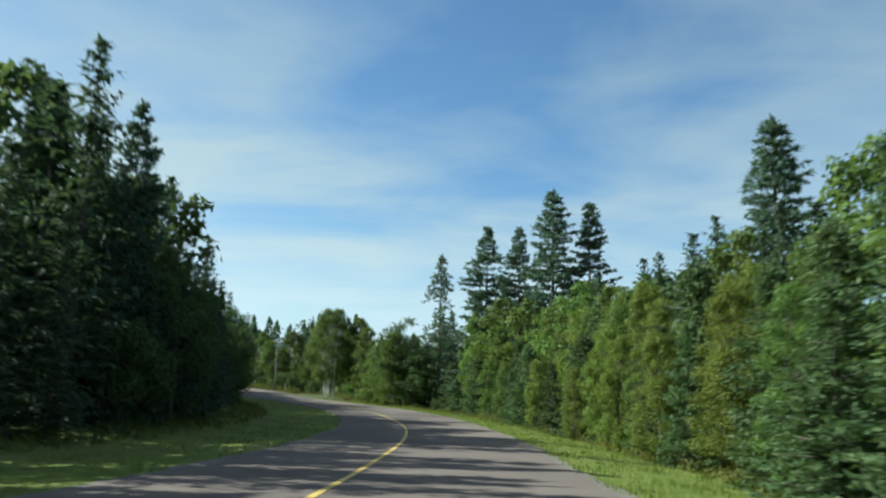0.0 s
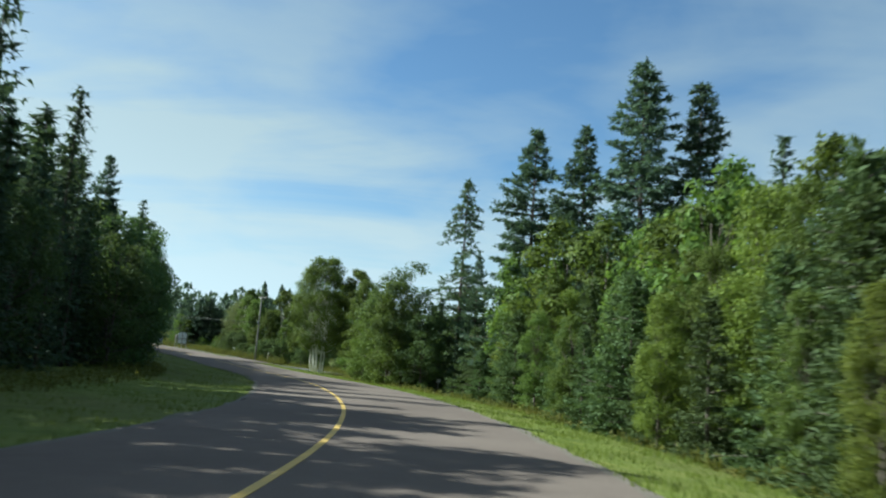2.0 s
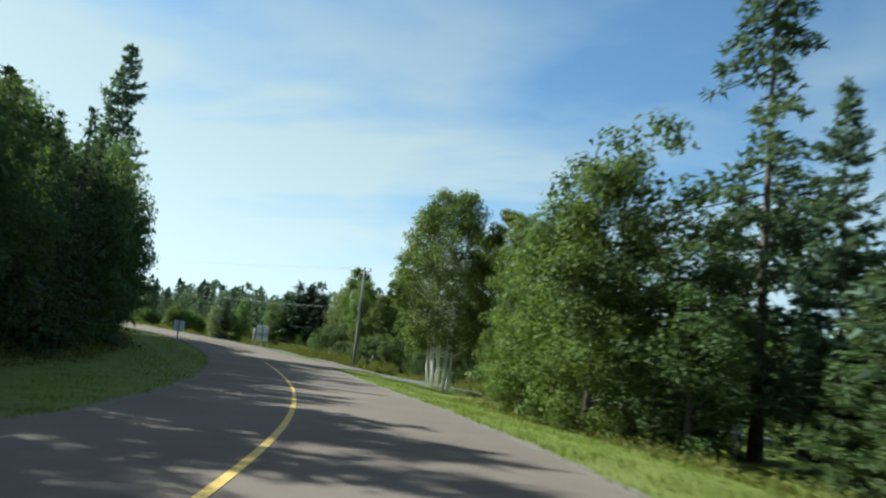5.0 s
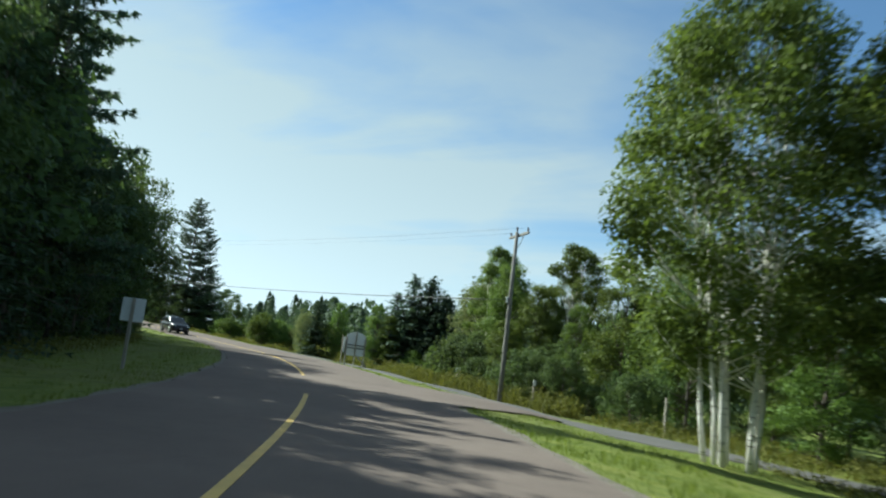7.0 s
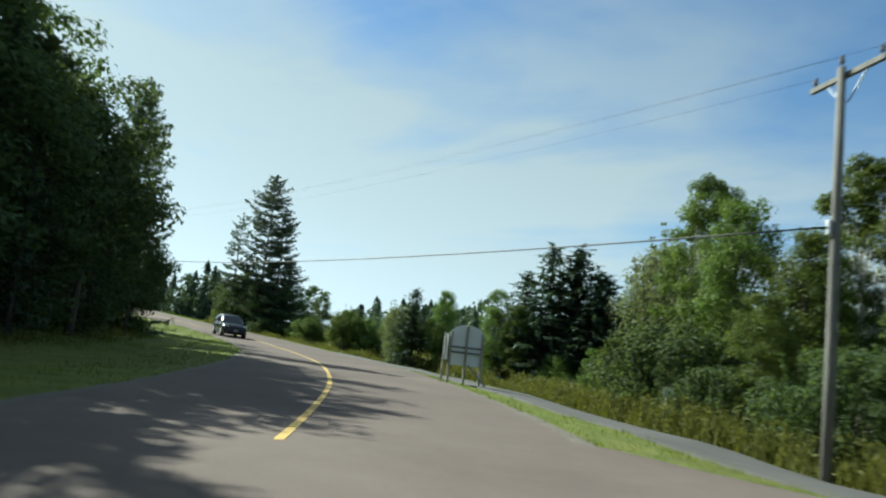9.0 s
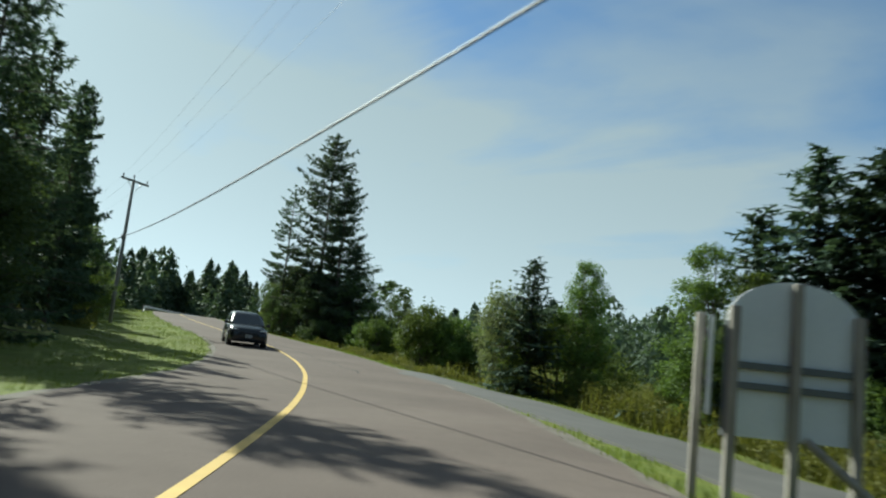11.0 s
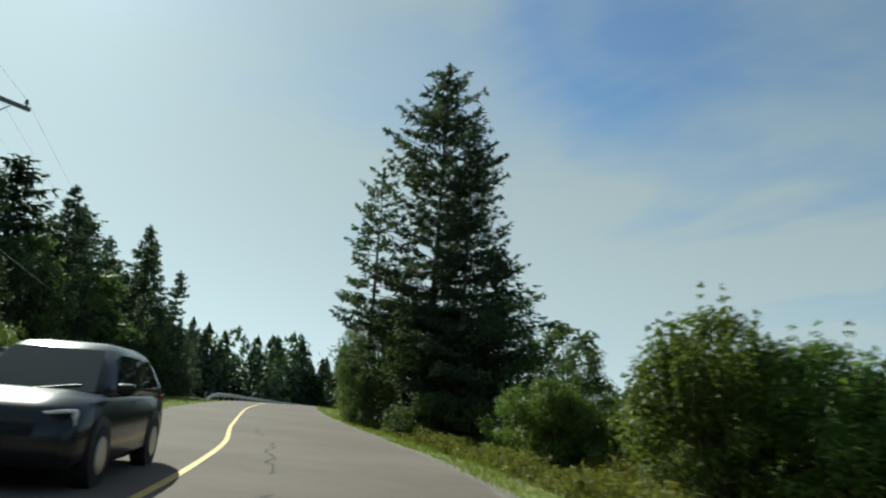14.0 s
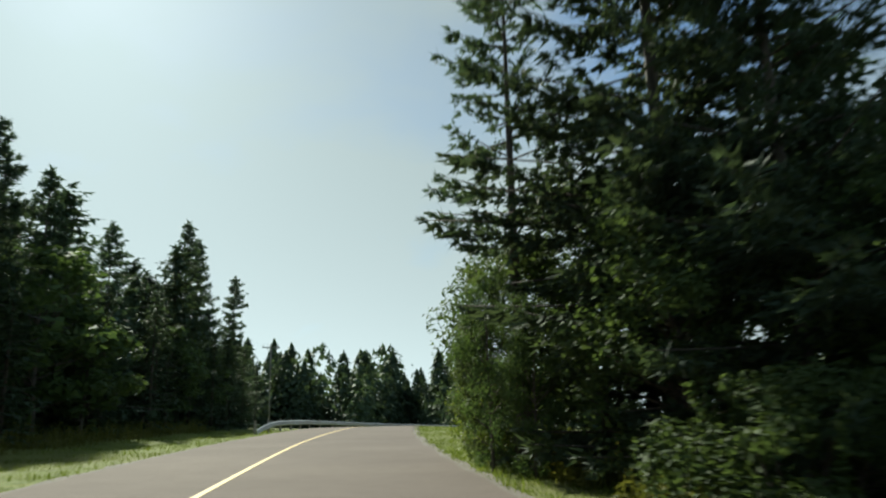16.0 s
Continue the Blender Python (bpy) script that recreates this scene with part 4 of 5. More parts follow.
# left of the road: dense dark forest edge
stand(layered, -77.5, 145.8, 11.4, 0.7)
stand(layered, -79.9, 146.6, 10.6, 0.7)
stand(layered, -75.2, 144.4, 10.8, 0.7)
rows_of([spruces[2], spruces[0], back[0]], 147, 161, 2.4, -13.4, 0.4, (11.0, 13.5))
rows_of([spruces[0], spruces[3], spruces[1]], 161, 176, 2.4, -11.2, 0.4, (9.0, 12.0))
edge = bend((0, -8.6), (35, -10.2), (60, -12.2), (74, -10.4), (85, -9.6), (110, -9.4), (140, -9.2))
rows_of([spruces[1], spruces[0], bushes[1], spruces[0], spruces[3]], -10, 30, 2.2, edge, 0.35, (3.8, 6.8))
rows_of([spruces[1], spruces[0], aspens[3], spruces[0], spruces[3]], 30, 62, 2.2, edge, 0.35, (5.0, 8.0))
rows_of([aspens[3], spruces[0], aspens[3], spruces[3]], 62, 78, 2.2, edge, 0.35, (6.0, 9.0))
rows_of([aspens[3], spruces[0], aspens[3], spruces[3]], 78, 99, 2.2, lambda s: edge(s) - 0.4, 0.35, (8.0, 11.0), (0.75, 0.95))
rows_of([aspens[3], spruces[0], aspens[3], spruces[2]], 99, 122, 2.0, lambda s: edge(s) - 0.5, 0.35, (10.0, 12.5), (0.75, 0.9))
rows_of([aspens[3], spruces[0], spruces[3]], 122, 150, 2.0, lambda s: edge(s) - 0.8, 0.3, (7.0, 9.5), (0.75, 0.95))
rows_of([back[0], spruces[1], spruces[0], back[1]], -12, 66, 2.5, lambda s: edge(s) - 2.9, 0.6, (8.0, 11.5))
rows_of([back[0], back[2], spruces[1]], 126, 152, 2.6, lambda s: edge(s) - 4.8, 0.6, (11.5, 14.5))
rows_of([rear[1], back[1], spruces[0], rear[1]], 66, 154, 2.5, lambda s: edge(s) - 2.9, 0.6, (8.0, 11.5))
rows_of([back[0], tall[0], spruces[2], back[2], rear[1]], -12, 158, 3.8, lambda s: edge(s) - 6.8, 1.0, (11.0, 16.0))
rows_of([back[0], back[1], back[2]], -12, 160, 5.0, lambda s: edge(s) - 12.5, 1.6, (12.0, 16.0))
rows_of([back[0], back[2], spruces[1]], 84, 128, 2.6, lambda s: edge(s) - 8.5, 0.9, (14.0, 17.0))
stand(bushes[0], -96.8, 155.0, 4.0, 1.0)
stand(bushes[2], -99.4, 156.6, 3.4, 1.0)
rows_of([spruces[0], rear[1], spruces[2]], 187, 200, 2.4, -13.0, 0.5, (5.0, 7.5), (1.1, 1.4))
rows_of([spruces[0], spruces[1], spruces[2], rear[1]], 200, 258, 2.4, -11.0, 0.7, (5.5, 9.0), (1.1, 1.5))
rows_of([spruces[0], dense, spruces[2], dense], 194, 258, 2.8, -15.0, 1.0, (10.0, 14.0), (1.1, 1.4))
rows_of([back[1], tall[1], back[2]], 186, 258, 3.6, -21.0, 1.4, (10.0, 13.5))
# round the great spruces, and the bushes in the field
stand(willow, -69.5, 163.4, 3.85, 1.0)
stand(willow, -70.3, 165.2, 3.3, 1.15)
stand(willow, -68.0, 164.2, 3.2, 1.15)
stand(willow, -66.9, 165.6, 2.3, 1.35)
stand(willow, -77.3, 167.4, 2.9, 1.15)
stand(willow, -79.0, 168.2, 2.7, 1.15)
stand(willow, -75.9, 168.3, 2.4, 1.3)
stand(rear[1], -90.2, 182.6, 7.2, 1.2)
stand(aspens[3], -87.4, 180.6, 5.8, 1.2)
stand(bushes[2], -94.8, 172.5, 3.4, 1.0)
stand(aspens[3], -93.2, 171.0, 5.4, 0.85)
stand(aspens[3], -91.9, 170.1, 5.0, 0.7)
stand(aspens[3], -90.4, 169.9, 4.2, 0.75)
stand(aspens[3], -94.0, 172.8, 7.2, 1.2)
stand(aspens[3], -87.2, 170.3, 6.0, 1.35)
stand(aspens[3], -91.2, 172.4, 7.4, 1.35)
stand(aspens[3], -84.0, 172.2, 6.2, 1.4)
stand(bushes[1], -80.4, 170.4, 2.6, 1.3)
stand(bushes[1], -84.6, 168.9, 2.2, 1.3)


def far_woods(name, places, seed, label):
    """Distant conifers and round crowns, each with a ragged outline, in one mesh."""
    r = np.random.default_rng(seed)
    out = []
    for x, y, h, round_top in places:
        z = ground_at(x, y)
        n = 240
        h *= r.choice([0.62, 0.8, 0.95, 1.12], p=[0.3, 0.3, 0.25, 0.15])
        t = r.random(n) ** 1.2
        R = h * (0.36 if round_top else r.uniform(0.22, 0.32))
        wide = R * (np.sqrt(np.clip(1 - (2 * t - 0.9) ** 2, 0.05, 1)) if round_top else (1 - t) ** 0.85 + 0.03)
        a = r.random(n) * 6.283
        rr = np.sqrt(r.uniform(0.25, 1.35, n))
        c = np.c_[x + np.cos(a) * wide * rr, y + np.sin(a) * wide * rr, z + 0.04 * h + t * h * 0.96]
        s = h * r.uniform(0.02, 0.055, n)[:, None]
        d = np.c_[np.cos(a), np.sin(a), -0.35 + 0 * a] * s * 1.3
        q = np.c_[-np.sin(a), np.cos(a), 0 * a] * s * 0.9
        out.append(np.stack([c - q + [0, 0, 0.2], c + q + [0, 0, 0.2], c + d + r.normal(0, 0.2, (n, 3))], 1))
        out.append(np.stack([c - q * 0.7, c + [0, 0, 1] * s * 1.5, c + q * 0.7 - d * 0.4], 1))
    return tagged(new(name, tri_mesh(name, np.concatenate(out), NEEDLE)), label, "forest", kind="stuff")


places = []


def belt(x0, y0, x1, y1, n, deep, height, leafy_share=0.3):
    for k in range(n):
        u = (k + rng.random()) / n
        x, y = x0 + (x1 - x0) * u + rng.normal() * deep, y0 + (y1 - y0) * u + rng.normal() * deep
        if abs(along([(x, y)])[1][0]) > 17:
            places.append((x, y, rng.uniform(*height), rng.random() < leafy_share))


# wood over the crest, beyond the field, and a ring round the whole place
belt(-262, 196, -235, 290, 260, 13, (12, 20), 0.15)
belt(-235, 285, -150, 330, 110, 9, (10, 15), 0.2)
belt(-165, 300, -40, 300, 150, 10, (11, 17), 0.3)
belt(-120, 235, -20, 225, 120, 8, (5, 9), 0.6)
belt(-45, 235, 60, 170, 130, 9, (9, 14), 0.35)
belt(-30, 190, 20, 140, 70, 8, (6, 10), 0.5)
belt(45, 170, 60, -40, 130, 9, (10, 15), 0.4)
belt(-75, 90, -60, -40, 110, 9, (12, 17), 0.2)
belt(-100, 140, -75, 85, 70, 8, (12, 16), 0.2)
belt(-270, 205, -110, 130, 130, 9, (10, 15), 0.2)
for k in range(150):
    a = radians(360 * k / 150 + rng.normal() * 0.8)
    d = 190 + rng.normal() * 14
    x, y = -75 + 1.25 * d * math.cos(a), 110 + 1.2 * d * math.sin(a)
    if abs(along([(x, y)])[1][0]) > 30:
        places.append((x, y, rng.uniform(11, 17), rng.random() < 0.2))
far_woods("far_woods", places, 8, "distant dark conifer forest closing the horizon")
# taller trees inside the forest, whose shade crosses the road
rows_of([dense, spruces[2], back[0], dense], 30, 62, 2.1, lambda s: edge(s) - 4.9, 0.5, (11.5, 14.0), (0.9, 1.15), 0.9)
# fill inside the spruce groups
stand(dense, -45.1, 153.6, 6.2, 1.5)
stand(dense, -43.4, 153.3, 5.7, 1.6)
stand(aspens[1], -47.2, 150.7, 3.3, 1.3)
stand(dense, -90.8, 173.4, 6.5, 1.5)


# ---------------------------------------------------------------- poles and cables
def utility_pole(x, y, top, turn, label):
    g = ground_at(x, y)
    h = top - g
    ob = thing("utility_pole", pose(x, y, g, 0, 0, turn), label, "utility pole", "utility poles")
    v, f = tube([(0, 0, -0.4), (0, 0, h * 0.3), (0, 0, h * 0.65), (0, 0, h)], [0.125, 0.112, 0.10, 0.085], 12)
    part("shaft", mesh_of("shaft", v, f, POLE_WOOD, True), None, ob)
    arm_z = h - 0.14
    part("crossarm", box(bmesh.new(), (0, 0.13, arm_z), (2.3, 0.10, 0.12), 0.012), POLE_WOOD, ob, "wooden crossarm")
    for side in (-1, 1):
        part("brace", rod(bmesh.new(), (side * 0.62, 0.13, arm_z - 0.05), (side * 0.05, 0.12, arm_z - 0.62), 0.018), STEEL, ob, "flat steel brace")
        bm = bmesh.new()
        rod(bm, (side * 1.02, 0.13, arm_z + 0.05), (side * 1.02, 0.13, arm_z + 0.15), 0.02)
        rod(bm, (side * 1.02, 0.13, arm_z + 0.13), (side * 1.02, 0.13, arm_z + 0.27), 0.055, 0.04)
        part("insulator", bm, CERAMIC, ob, "brown ceramic insulator")
    bm = rod(bmesh.new(), (0, 0, h), (0, 0, h + 0.12), 0.02)
    rod(bm, (0, 0, h + 0.1), (0, 0, h + 0.26), 0.055, 0.04)
    part("insulator", bm, CERAMIC, ob, "brown ceramic insulator")
    bm = box(bmesh.new(), (0, -0.16, h * 0.595), (0.10, 0.08, 0.3), 0.01)
    part("cable_clamp", bm, STEEL, ob, "steel cable clamp")
    m = ob.matrix_basis
    return [m @ Vector(p) for p in ((-1.02, 0.13, arm_z + 0.25), (0, 0, h + 0.24), (1.02, 0.13, arm_z + 0.25), (0, -0.2, h * 0.595))]


def cable(a, b, sag, r, label):
    pts = [a.lerp(b, k / 24) - Vector((0, 0, 4 * sag * (k / 24) * (1 - k / 24))) for k in range(25)]
    me = mesh_of("cable", *tube(pts, [r] * 25, 5), WIRE, True)
    ob = new("power_cable", me)
    return tagged(ob, label, "cable", "overhead cables")


POLES = [utility_pole(-29.05, 127.9, 6.35, -48, "weathered wooden utility pole with one crossarm beside the trail"),
         utility_pole(-85.5, 152.9, 9.0, -72, "weathered wooden utility pole across the road"),
         utility_pole(-150.0, 178.0, 13.5, -66, "distant wooden utility pole above the trees"),
         utility_pole(-178.2, 197.6, 14.4, 69, "far wooden utility pole over the forest")]
for a, b in zip(POLES, POLES[1:]):
    for k in range(3):
        cable(a[k], b[k], 0.7, 0.003, "thin dark power cable between poles")
    cable(a[3], b[3], 0.55, 0.022, "thick dark cable slung between poles")


# ---------------------------------------------------------------- signs
def arched_sign():
    x, y = -42.6, 137.1
    ob = thing("information_sign", pose(x, y, ground_at(x, y), 0, 0, 38), "grey back of an arched sign board on posts beside the trail", "sign")
    bm = bmesh.new()
    w, z0, z1, rise = 0.68, 0.72, 1.85, 0.45
    ring = [(-w, z0), (w, z0)] + [(w * math.cos(radians(a)), z1 + rise * math.sin(radians(a))) for a in range(0, 181, 12)]
    vs = [bm.verts.new((px, 0.0, pz)) for px, pz in ring]
    face = bm.faces.new(vs)
    ext = bmesh.ops.extrude_face_region(bm, geom=[face])
    bmesh.ops.translate(bm, verts=[v for v in ext["geom"] if isinstance(v, bmesh.types.BMVert)], vec=(0, 0.035, 0))
    bmesh.ops.recalc_face_normals(bm, faces=bm.faces)
    part("board", bm, BOARD_GREY, ob, "arched grey sheet")
    for px, top in ((-0.62, 2.0), (0.0, 2.28), (0.62, 2.0)):
        part("post", box(bmesh.new(), (px, -0.06, top / 2 - 0.15), (0.09, 0.09, top + 0.3), 0.008), POST_WOOD, ob, "square post")
    for pz in (1.22, 1.42):
        part("rail", box(bmesh.new(), (0, -0.035, pz), (1.3, 0.04, 0.07), 0.006), BOARD_FRAME, ob, "dark cross rail")
    for px in (-0.665, 0.665):
        part("edge", box(bmesh.new(), (px, -0.01, 1.28), (0.05, 0.07, 1.14), 0.006), BOARD_FRAME, ob, "dark frame edge")
    part("brace", rod(bmesh.new(), (0.12, -0.08, 0.75), (0.75, -0.75, 0.05), 0.045), POST_WOOD, ob, "pale leaning brace")
    side = Matrix.Rotation(radians(70), 4, "Z")
    part("side_board", box(bmesh.new(), Vector((-0.74, 0.26, 1.40)), (0.46, 0.035, 1.0), 0.006, side), BOARD_GREY, ob, "grey side sheet")
    part("post", box(bmesh.new(), (-0.80, 0.46, 0.9), (0.08, 0.08, 2.1), 0.008), POST_WOOD, ob, "square post")
    return ob


def square_sign():
    x, y = -34.0, 108.5
    ob = thing("road_sign", pose(x, y, ground_at(x, y), 0, 0, 30), "grey square back of a road sign on a wooden post", "sign")
    part("plate", box(bmesh.new(), (0, 0.06, 1.72), (0.66, 0.012, 0.68), 0.004), BOARD_GREY, ob, "bare grey sheet")
    part("post", box(bmesh.new(), (0, 0, 0.9), (0.09, 0.09, 2.3), 0.008), POST_WOOD, ob)
    for z in (1.5, 1.9):
        part("bolt", rod(bmesh.new(), (0, -0.05, z), (0, 0.075, z), 0.012, n=6), STEEL, ob)
    return ob


def marker_post(x, y, h, plates, turn, label):
    ob = thing("trail_marker", pose(x, y, ground_at(x, y), 0, 0, turn), label, "marker post", "trail markers")
    part("post", box(bmesh.new(), (0, 0, h / 2 - 0.15), (0.08, 0.08, h + 0.3), 0.008), POST_WOOD, ob)
    for k in range(plates):
        part("plate", box(bmesh.new(), ((k - (plates - 1) / 2) * 0.17, -0.055, h - 0.16), (0.14, 0.012, 0.26), 0.003), SIGN_WHITE, ob, "small white plate")
    return ob


arched_sign()
square_sign()
marker_post(-34.0, 134.4, 1.35, 2, 38, "wooden marker post with two small white plates")
marker_post(-27.2, 127.2, 1.35, 1, 38, "wooden marker post with a small white plate")
marker_post(-20.5, 122.1, 1.45, 0, 30, "plain grey wooden post beside the trail")
marker_post(-4.4, 88.6, 1.3, 0, 25, "brown wooden post under trees")
marker_post(-2.9, 87.6, 1.2, 2, 25, "wooden marker post with two small white plates under trees")
marker_post(-3.5, 92.5, 1.2, 1, 25, "wooden marker post with a small white plate under trees")


# ---------------------------------------------------------------- guardrail over the crest
def guardrail(s0, s1, lat):
    ob = thing("guardrail", Matrix(), "low galvanised steel guardrail over the crest", "guardrail")
    prof = [(0.0, 0.42), (0.06, 0.46), (0.06, 0.52), (0.0, 0.57), (0.06, 0.62), (0.06, 0.68), (0.0, 0.72)]
    v, f = [], []
    ss = np.arange(s0, s1, 2.0)
    for s in ss:
        for d, z in prof:
            x, y = spot(s, lat + d)
            v.append((x, y, float(np.interp(s, ROAD_S, ROAD[:, 2])) + z - 0.12 - 0.4 * max(0.0, 1 - (s - s0) / 7) ** 2))      # the end turns down
    n = len(prof)
    for i in range(len(ss) - 1):
        f += [(i * n + k, i * n + k + 1, (i + 1) * n + k + 1, (i + 1) * n + k) for k in range(n - 1)]
    beam = part("beam", mesh_of("beam", v, f, STEEL), None, ob)
    solid = beam.modifiers.new("thickness", "SOLIDIFY")
    solid.thickness = 0.006
    for s in ss[::2]:
        x, y = spot(s, lat - 0.08)
        z = float(np.interp(s, ROAD_S, ROAD[:, 2]))
        part("post", box(bmesh.new(), (x, y, z + 0.15), (0.12, 0.12, 1.1), 0.01), POST_WOOD, ob)
    return ob


guardrail(232, 300, -4.3)


# ---------------------------------------------------------------- the oncoming car
def loft(bm, rings):
    rows = [[bm.verts.new(p) for p in ring] for ring in rings]
    for a, b in zip(rows, rows[1:]):
        for k in range(len(a)):
            bm.faces.new((a[k], a[(k + 1) % len(a)], b[(k + 1) % len(b)], b[k]))
    bm.faces.new(list(reversed(rows[0])))
    bm.faces.new(rows[-1])
    bmesh.ops.recalc_face_normals(bm, faces=bm.faces)
    return bm


def car(s, lat):
    x, y = spot(s, lat)
    x2, y2 = spot(s - 2, lat)
    z = float(np.interp(s, ROAD_S, ROAD[:, 2])) + 0.02
    z2 = float(np.interp(s - 2, ROAD_S, ROAD[:, 2])) + 0.02
    way = Vector((x2 - x, y2 - y, z2 - z)).normalized()
    left = Vector((0, 0, 1)).cross(way).normalized()
    up = way.cross(left)
    m = Matrix((way, left, up)).transposed().to_4x4()
    m.translation = (x, y, z)
    ob = thing("car", m, "dark grey compact SUV with slim bright headlights on the road", "car")
    stations = [(-2.22, 0.78, 0.92, 0.42), (-2.12, 0.87, 1.0, 0.28), (-1.3, 0.91, 1.03, 0.2), (0, 0.92, 1.02, 0.19), (1.0, 0.91, 1.01, 0.2),
                (1.6, 0.90, 0.96, 0.21), (1.98, 0.87, 0.88, 0.22), (2.17, 0.80, 0.78, 0.26), (2.24, 0.72, 0.66, 0.34)]
    rings = []
    for px, w, zt, zb in stations:
        half = [(w * 0.90, zb), (w, zb + 0.10), (w, zb + (zt - zb) * 0.55), (w * 0.965, zt - 0.10), (w * 0.86, zt - 0.01), (w * 0.45, zt + 0.02)]
        rings.append([(px, a, b) for a, b in half] + [(px, -a, b) for a, b in reversed(half)])
    bm = loft(bmesh.new(), rings)
    body = part("body", bm, CAR_PAINT, ob)
    for p in body.data.polygons:
        p.use_smooth = True
    levels = [(0.98, -2.10, 1.12, 0.84), (1.10, -2.06, 0.98, 0.82), (1.34, -1.84, 0.58, 0.74), (1.51, -1.55, 0.28, 0.66), (1.585, -1.20, 0.08, 0.57), (1.62, -0.85, -0.15, 0.42)]
    rings = []
    for pz, xr, xf, w in levels:
        c = 0.13
        rings.append([(xr + c, -w, pz), (xf - c * 1.5, -w, pz), (xf - 0.035, -w + c * 0.8, pz), (xf - 0.025, 0, pz), (xf - 0.035, w - c * 0.8, pz), (xf - c * 1.5, w, pz), (xr + c, w, pz), (xr, w - c, pz), (xr, -w + c, pz)])
    cabin = part("cabin", loft(bmesh.new(), rings), CAR_PAINT, ob, "dark painted roof and pillars")
    for p in cabin.data.polygons:
        p.use_smooth = True

    def pane(name, corners, label):
        a, b, c, d = (Vector(q) for q in corners)
        nrm = (b - a).cross(d - a).normalized() * 0.012
        bm = bmesh.new()
        lo = [bm.verts.new(q - nrm) for q in (a, b, c, d)]
        hi = [bm.verts.new(q + nrm) for q in (a, b, c, d)]
        bm.faces.new(hi)
        bm.faces.new(list(reversed(lo)))
        for k in range(4):
            bm.faces.new((lo[k], lo[(k + 1) % 4], hi[(k + 1) % 4], hi[k]))
        bmesh.ops.recalc_face_normals(bm, faces=bm.faces)
        part(name, bm, GLASS, ob, label)

    pane("windshield", ((1.115, -0.71, 1.0), (1.115, 0.71, 1.0), (0.315, 0.545, 1.505), (0.315, -0.545, 1.505)), "dark reflecting windshield")
    pane("rear_window", ((-2.06, 0.62, 1.08), (-2.06, -0.62, 1.08), (-1.62, -0.50, 1.47), (-1.62, 0.50, 1.47)), "dark rear window")
    for k in (-1, 1):
        pane("side_window", ((0.70, k * 0.825, 1.06), (-0.42, k * 0.825, 1.06), (-0.42, k * 0.705, 1.47), (0.22, k * 0.705, 1.47)), "dark side window")
        pane("side_window", ((-0.50, k * 0.825, 1.06), (-1.74, k * 0.825, 1.10), (-1.42, k * 0.705, 1.44), (-0.50, k * 0.705, 1.47)), "dark side window")
        bm = box(bmesh.new(), (0.88, k * 1.0, 1.06), (0.14, 0.20, 0.14), 0.04)
        part("mirror", bm, CAR_PAINT, ob)
        bm = box(bmesh.new(), (2.09, k * 0.62, 0.80), (0.18, 0.42, 0.035), 0.012, Matrix.Rotation(radians(-k * 22), 4, "Z") @ Matrix.Rotation(radians(k * 8), 4, "X"))
        box(bm, (2.02, k * 0.80, 0.735), (0.10, 0.045, 0.15), 0.012)
        part("headlight", bm, LAMP_GLASS, ob, "slim bright angled headlight")
        part("fog_lamp", box(bmesh.new(), (2.17, k * 0.62, 0.44), (0.06, 0.22, 0.05), 0.015), LAMP_GLASS, ob, "pale lower lamp")
        for px in (-1.34, 1.36):
            bm = rod(bmesh.new(), (px, k * 0.70, 0.33), (px, k * 0.935, 0.33), 0.33, n=28)
            part("wheel_arch", rod(bmesh.new(), (px, k * 0.72, 0.36), (px, k * 0.926, 0.36), 0.40, n=28), CAR_TRIM, ob, "black wheel arch")
            wheel = part("wheel", bm, TYRE, ob, "black tyre")
            bm = rod(bmesh.new(), (px, k * 0.92, 0.33), (px, k * 0.945, 0.33), 0.225, 0.20, n=20)
            part("rim", bm, RIM, wheel, "grey alloy rim")
    for k in (-1, 1):
        part("wiper", rod(bmesh.new(), (1.135, k * 0.02, 1.0), (1.03, k * 0.02 + 0.50, 1.075), 0.012), CAR_TRIM, ob, "black wiper")
        part("door_handle", box(bmesh.new(), (-0.28, k * 0.925, 0.93), (0.20, 0.02, 0.03), 0.008), CAR_PAINT, ob)
        part("tail_light", box(bmesh.new(), (-2.06, k * 0.74, 0.93), (0.16, 0.22, 0.10), 0.02), TAIL_RED, ob, "red tail light")
    part("grille", box(bmesh.new(), (2.19, 0, 0.62), (0.10, 1.02, 0.20), 0.03), CAR_TRIM, ob, "black grille")
    part("lower_bumper", box(bmesh.new(), (2.15, 0, 0.38), (0.16, 1.30, 0.14), 0.03), CAR_TRIM, ob, "black lower bumper")
    plate = part("number_plate", box(bmesh.new(), (2.255, 0, 0.52), (0.02, 0.31, 0.15), 0.004), PLATE, ob, "pale number plate")
    for k in range(3):
        part("bar", box(bmesh.new(), (2.267, -0.08 + 0.08 * k, 0.52), (0.006, 0.05, 0.06)), CAR_TRIM, plate)
    return ob


car(178.0, -1.6)


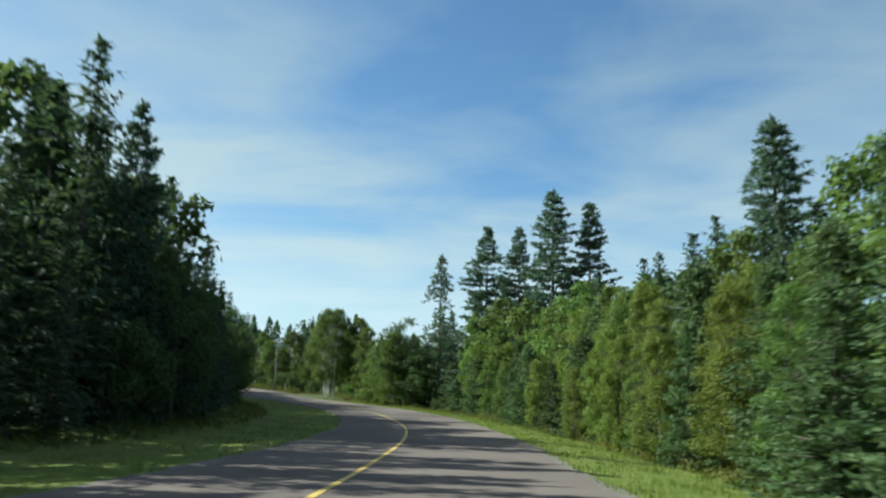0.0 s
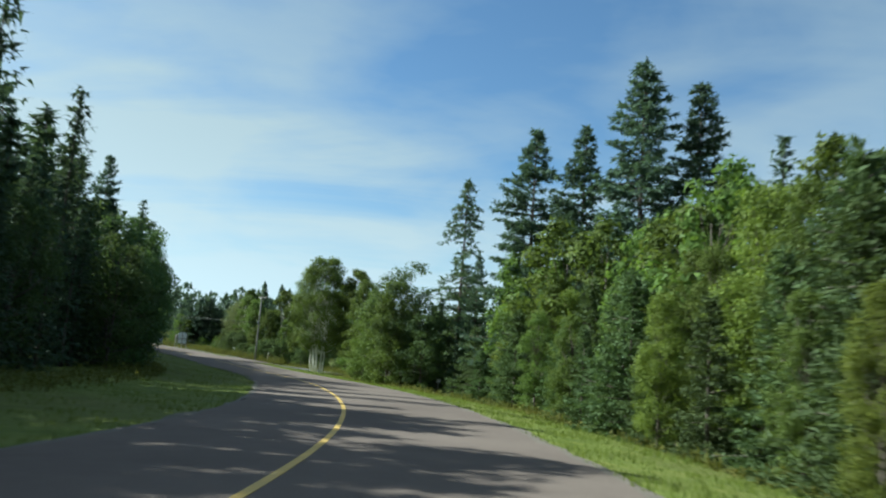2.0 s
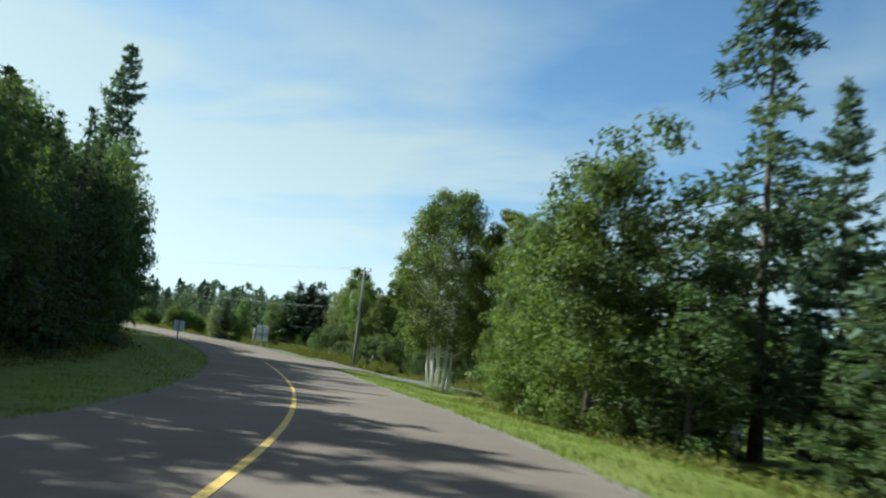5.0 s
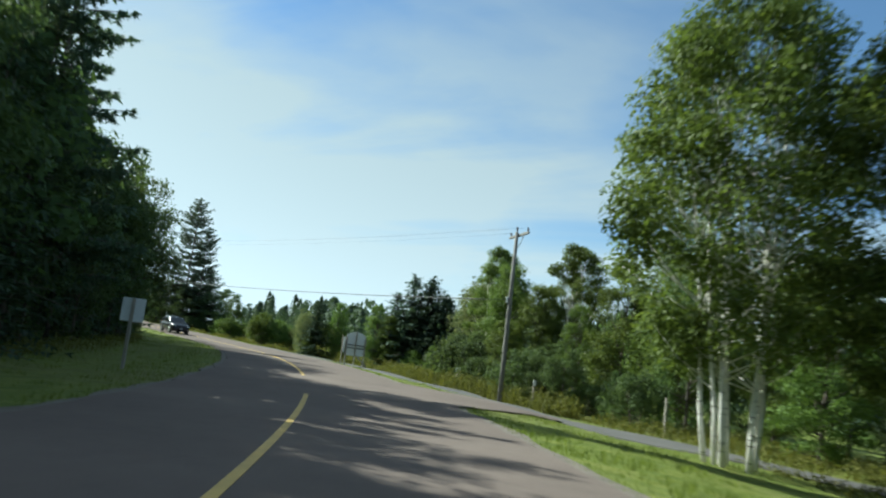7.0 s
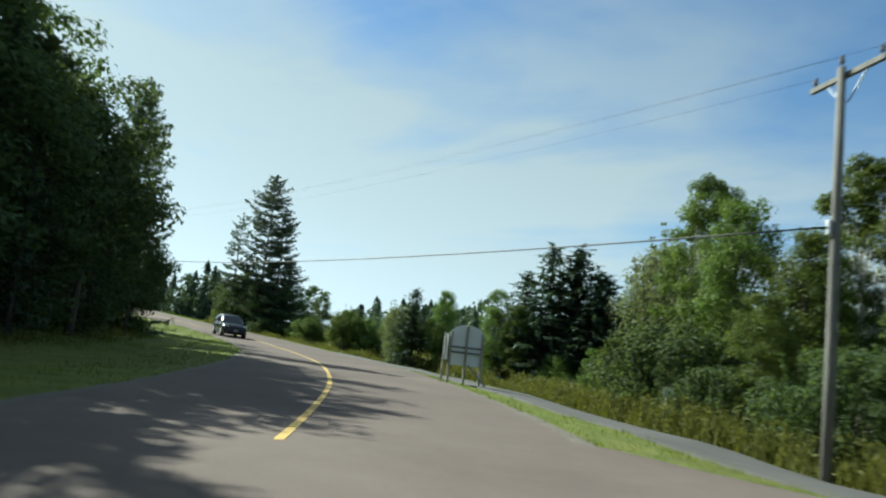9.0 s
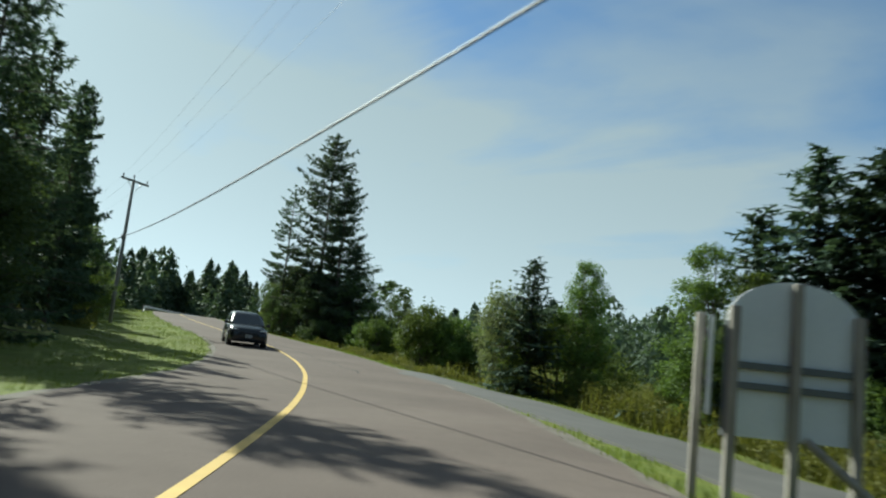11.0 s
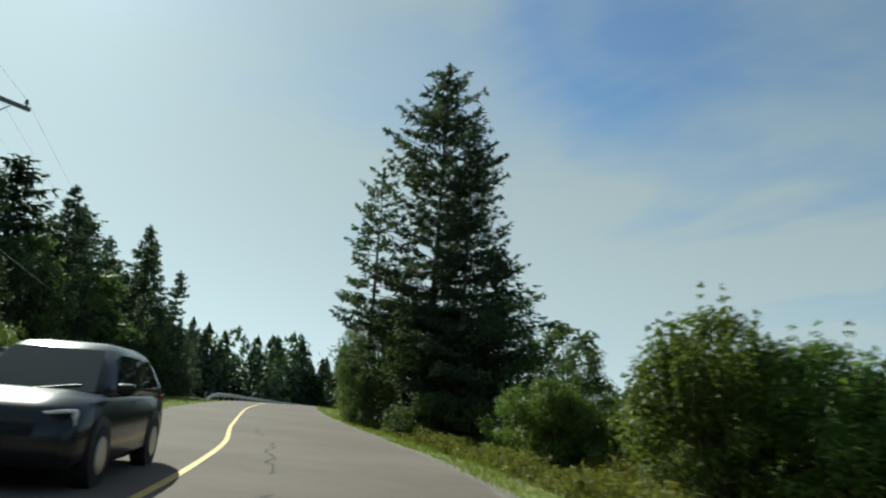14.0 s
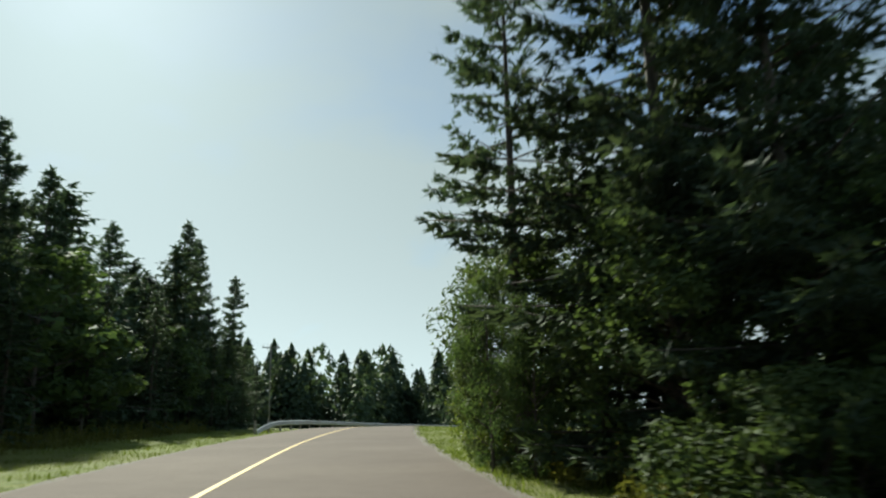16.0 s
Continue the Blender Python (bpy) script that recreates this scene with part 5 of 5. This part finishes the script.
# ---------------------------------------------------------------- grass and weeds
def blades(name, patches, mat, label, leaves=False):
    """Bent blades: rows of s0, s1, lat0, lat1, number, height."""
    r = np.random.default_rng(17)
    out = []
    for s0, s1, a0, a1, n, h in patches:
        s, a = r.uniform(s0, s1, n), r.uniform(a0, a1, n)
        j = np.searchsorted(ROAD_S, s).clip(1, len(ROAD_S) - 1)
        u = (s - ROAD_S[j])[:, None]
        xy = ROAD[j, :2] + ROAD_D[j] * u + np.c_[ROAD_D[j][:, 1], -ROAD_D[j][:, 0]] * a[:, None]
        keep = ~((s > 96) & (s < 171) & (np.abs(a - trail_lat(s)) < 1.55)) & ~((s > 115) & (s < 127.8) & (a > 4) & (a < apron_lat(s) + 0.1))
        xy = xy[keep]
        n = len(xy)
        z = land(xy)
        hh = h * r.uniform(0.45, 1.25, n) * (0.65 + 0.7 * (np.sin(xy[:, 0] * 1.7) * np.sin(xy[:, 1] * 1.3) > 0.1))
        th = r.random(n) * 6.283
        side = np.c_[np.cos(th), np.sin(th), 0 * th] * (0.010 + (0.012 if leaves else 0.022) * hh)[:, None]
        lean = np.c_[np.cos(th + 1.4), np.sin(th + 1.4), 0 * th] * (hh * r.uniform(0.05, 0.5, n))[:, None]
        foot = np.c_[xy, z - 0.02]
        tip = foot + lean
        tip[:, 2] += hh
        out.append(np.stack([foot - side, foot + side, tip], 1))
        if leaves and a1 < 27:
            for _ in range(2):
                c = foot + (tip - foot) * r.uniform(0.25, 0.95, n)[:, None]
                way = r.normal(0, 1, (n, 3)) * [1, 1, 0.5]
                way *= (0.05 + 0.07 * r.random(n) * hh / h)[:, None] / np.linalg.norm(way, axis=1)[:, None]
                wide = np.cross(way, r.normal(0, 1, (n, 3)))
                wide *= (0.022 + 0.016 * r.random(n))[:, None] / np.linalg.norm(wide, axis=1)[:, None]
                out.append(np.stack([c - wide, c + wide, c + way * 1.6], 1))
    return tagged(new(name, tri_mesh(name, np.concatenate(out), mat)), label, "grass", kind="stuff")


blades("verge_grass", [(-4, 110, 4.35, 8.4, 40000, 0.11), (110, 172, 4.35, 12.0, 24000, 0.10), (172, 215, 4.35, 7.5, 14000, 0.11),
                       (-4, 160, -8.2, -3.25, 30000, 0.10), (160, 240, -8.5, -3.25, 20000, 0.11), (215, 245, 4.35, 9.0, 6000, 0.12)], GRASS,
       "short sunlit grass on the road verges")
blades("tall_weeds", [(-4, 100, 7.9, 9.6, 6000, 0.3), (100, 126, 12, 20, 7000, 0.4), (126, 165, 9.2, 12.5, 16000, 0.7), (165, 205, 8.6, 26, 26000, 0.65), (160, 215, 26, 75, 34000, 0.8),
                      (-4, 160, -10.5, -8.0, 6000, 0.35), (200, 214, 5.5, 8, 3000, 0.6), (176, 240, -12, -8.5, 6000, 0.6), (171, 198, 5.5, 8.6, 6500, 0.34)], WEED,
       "tall yellow-green weeds and grasses", True)
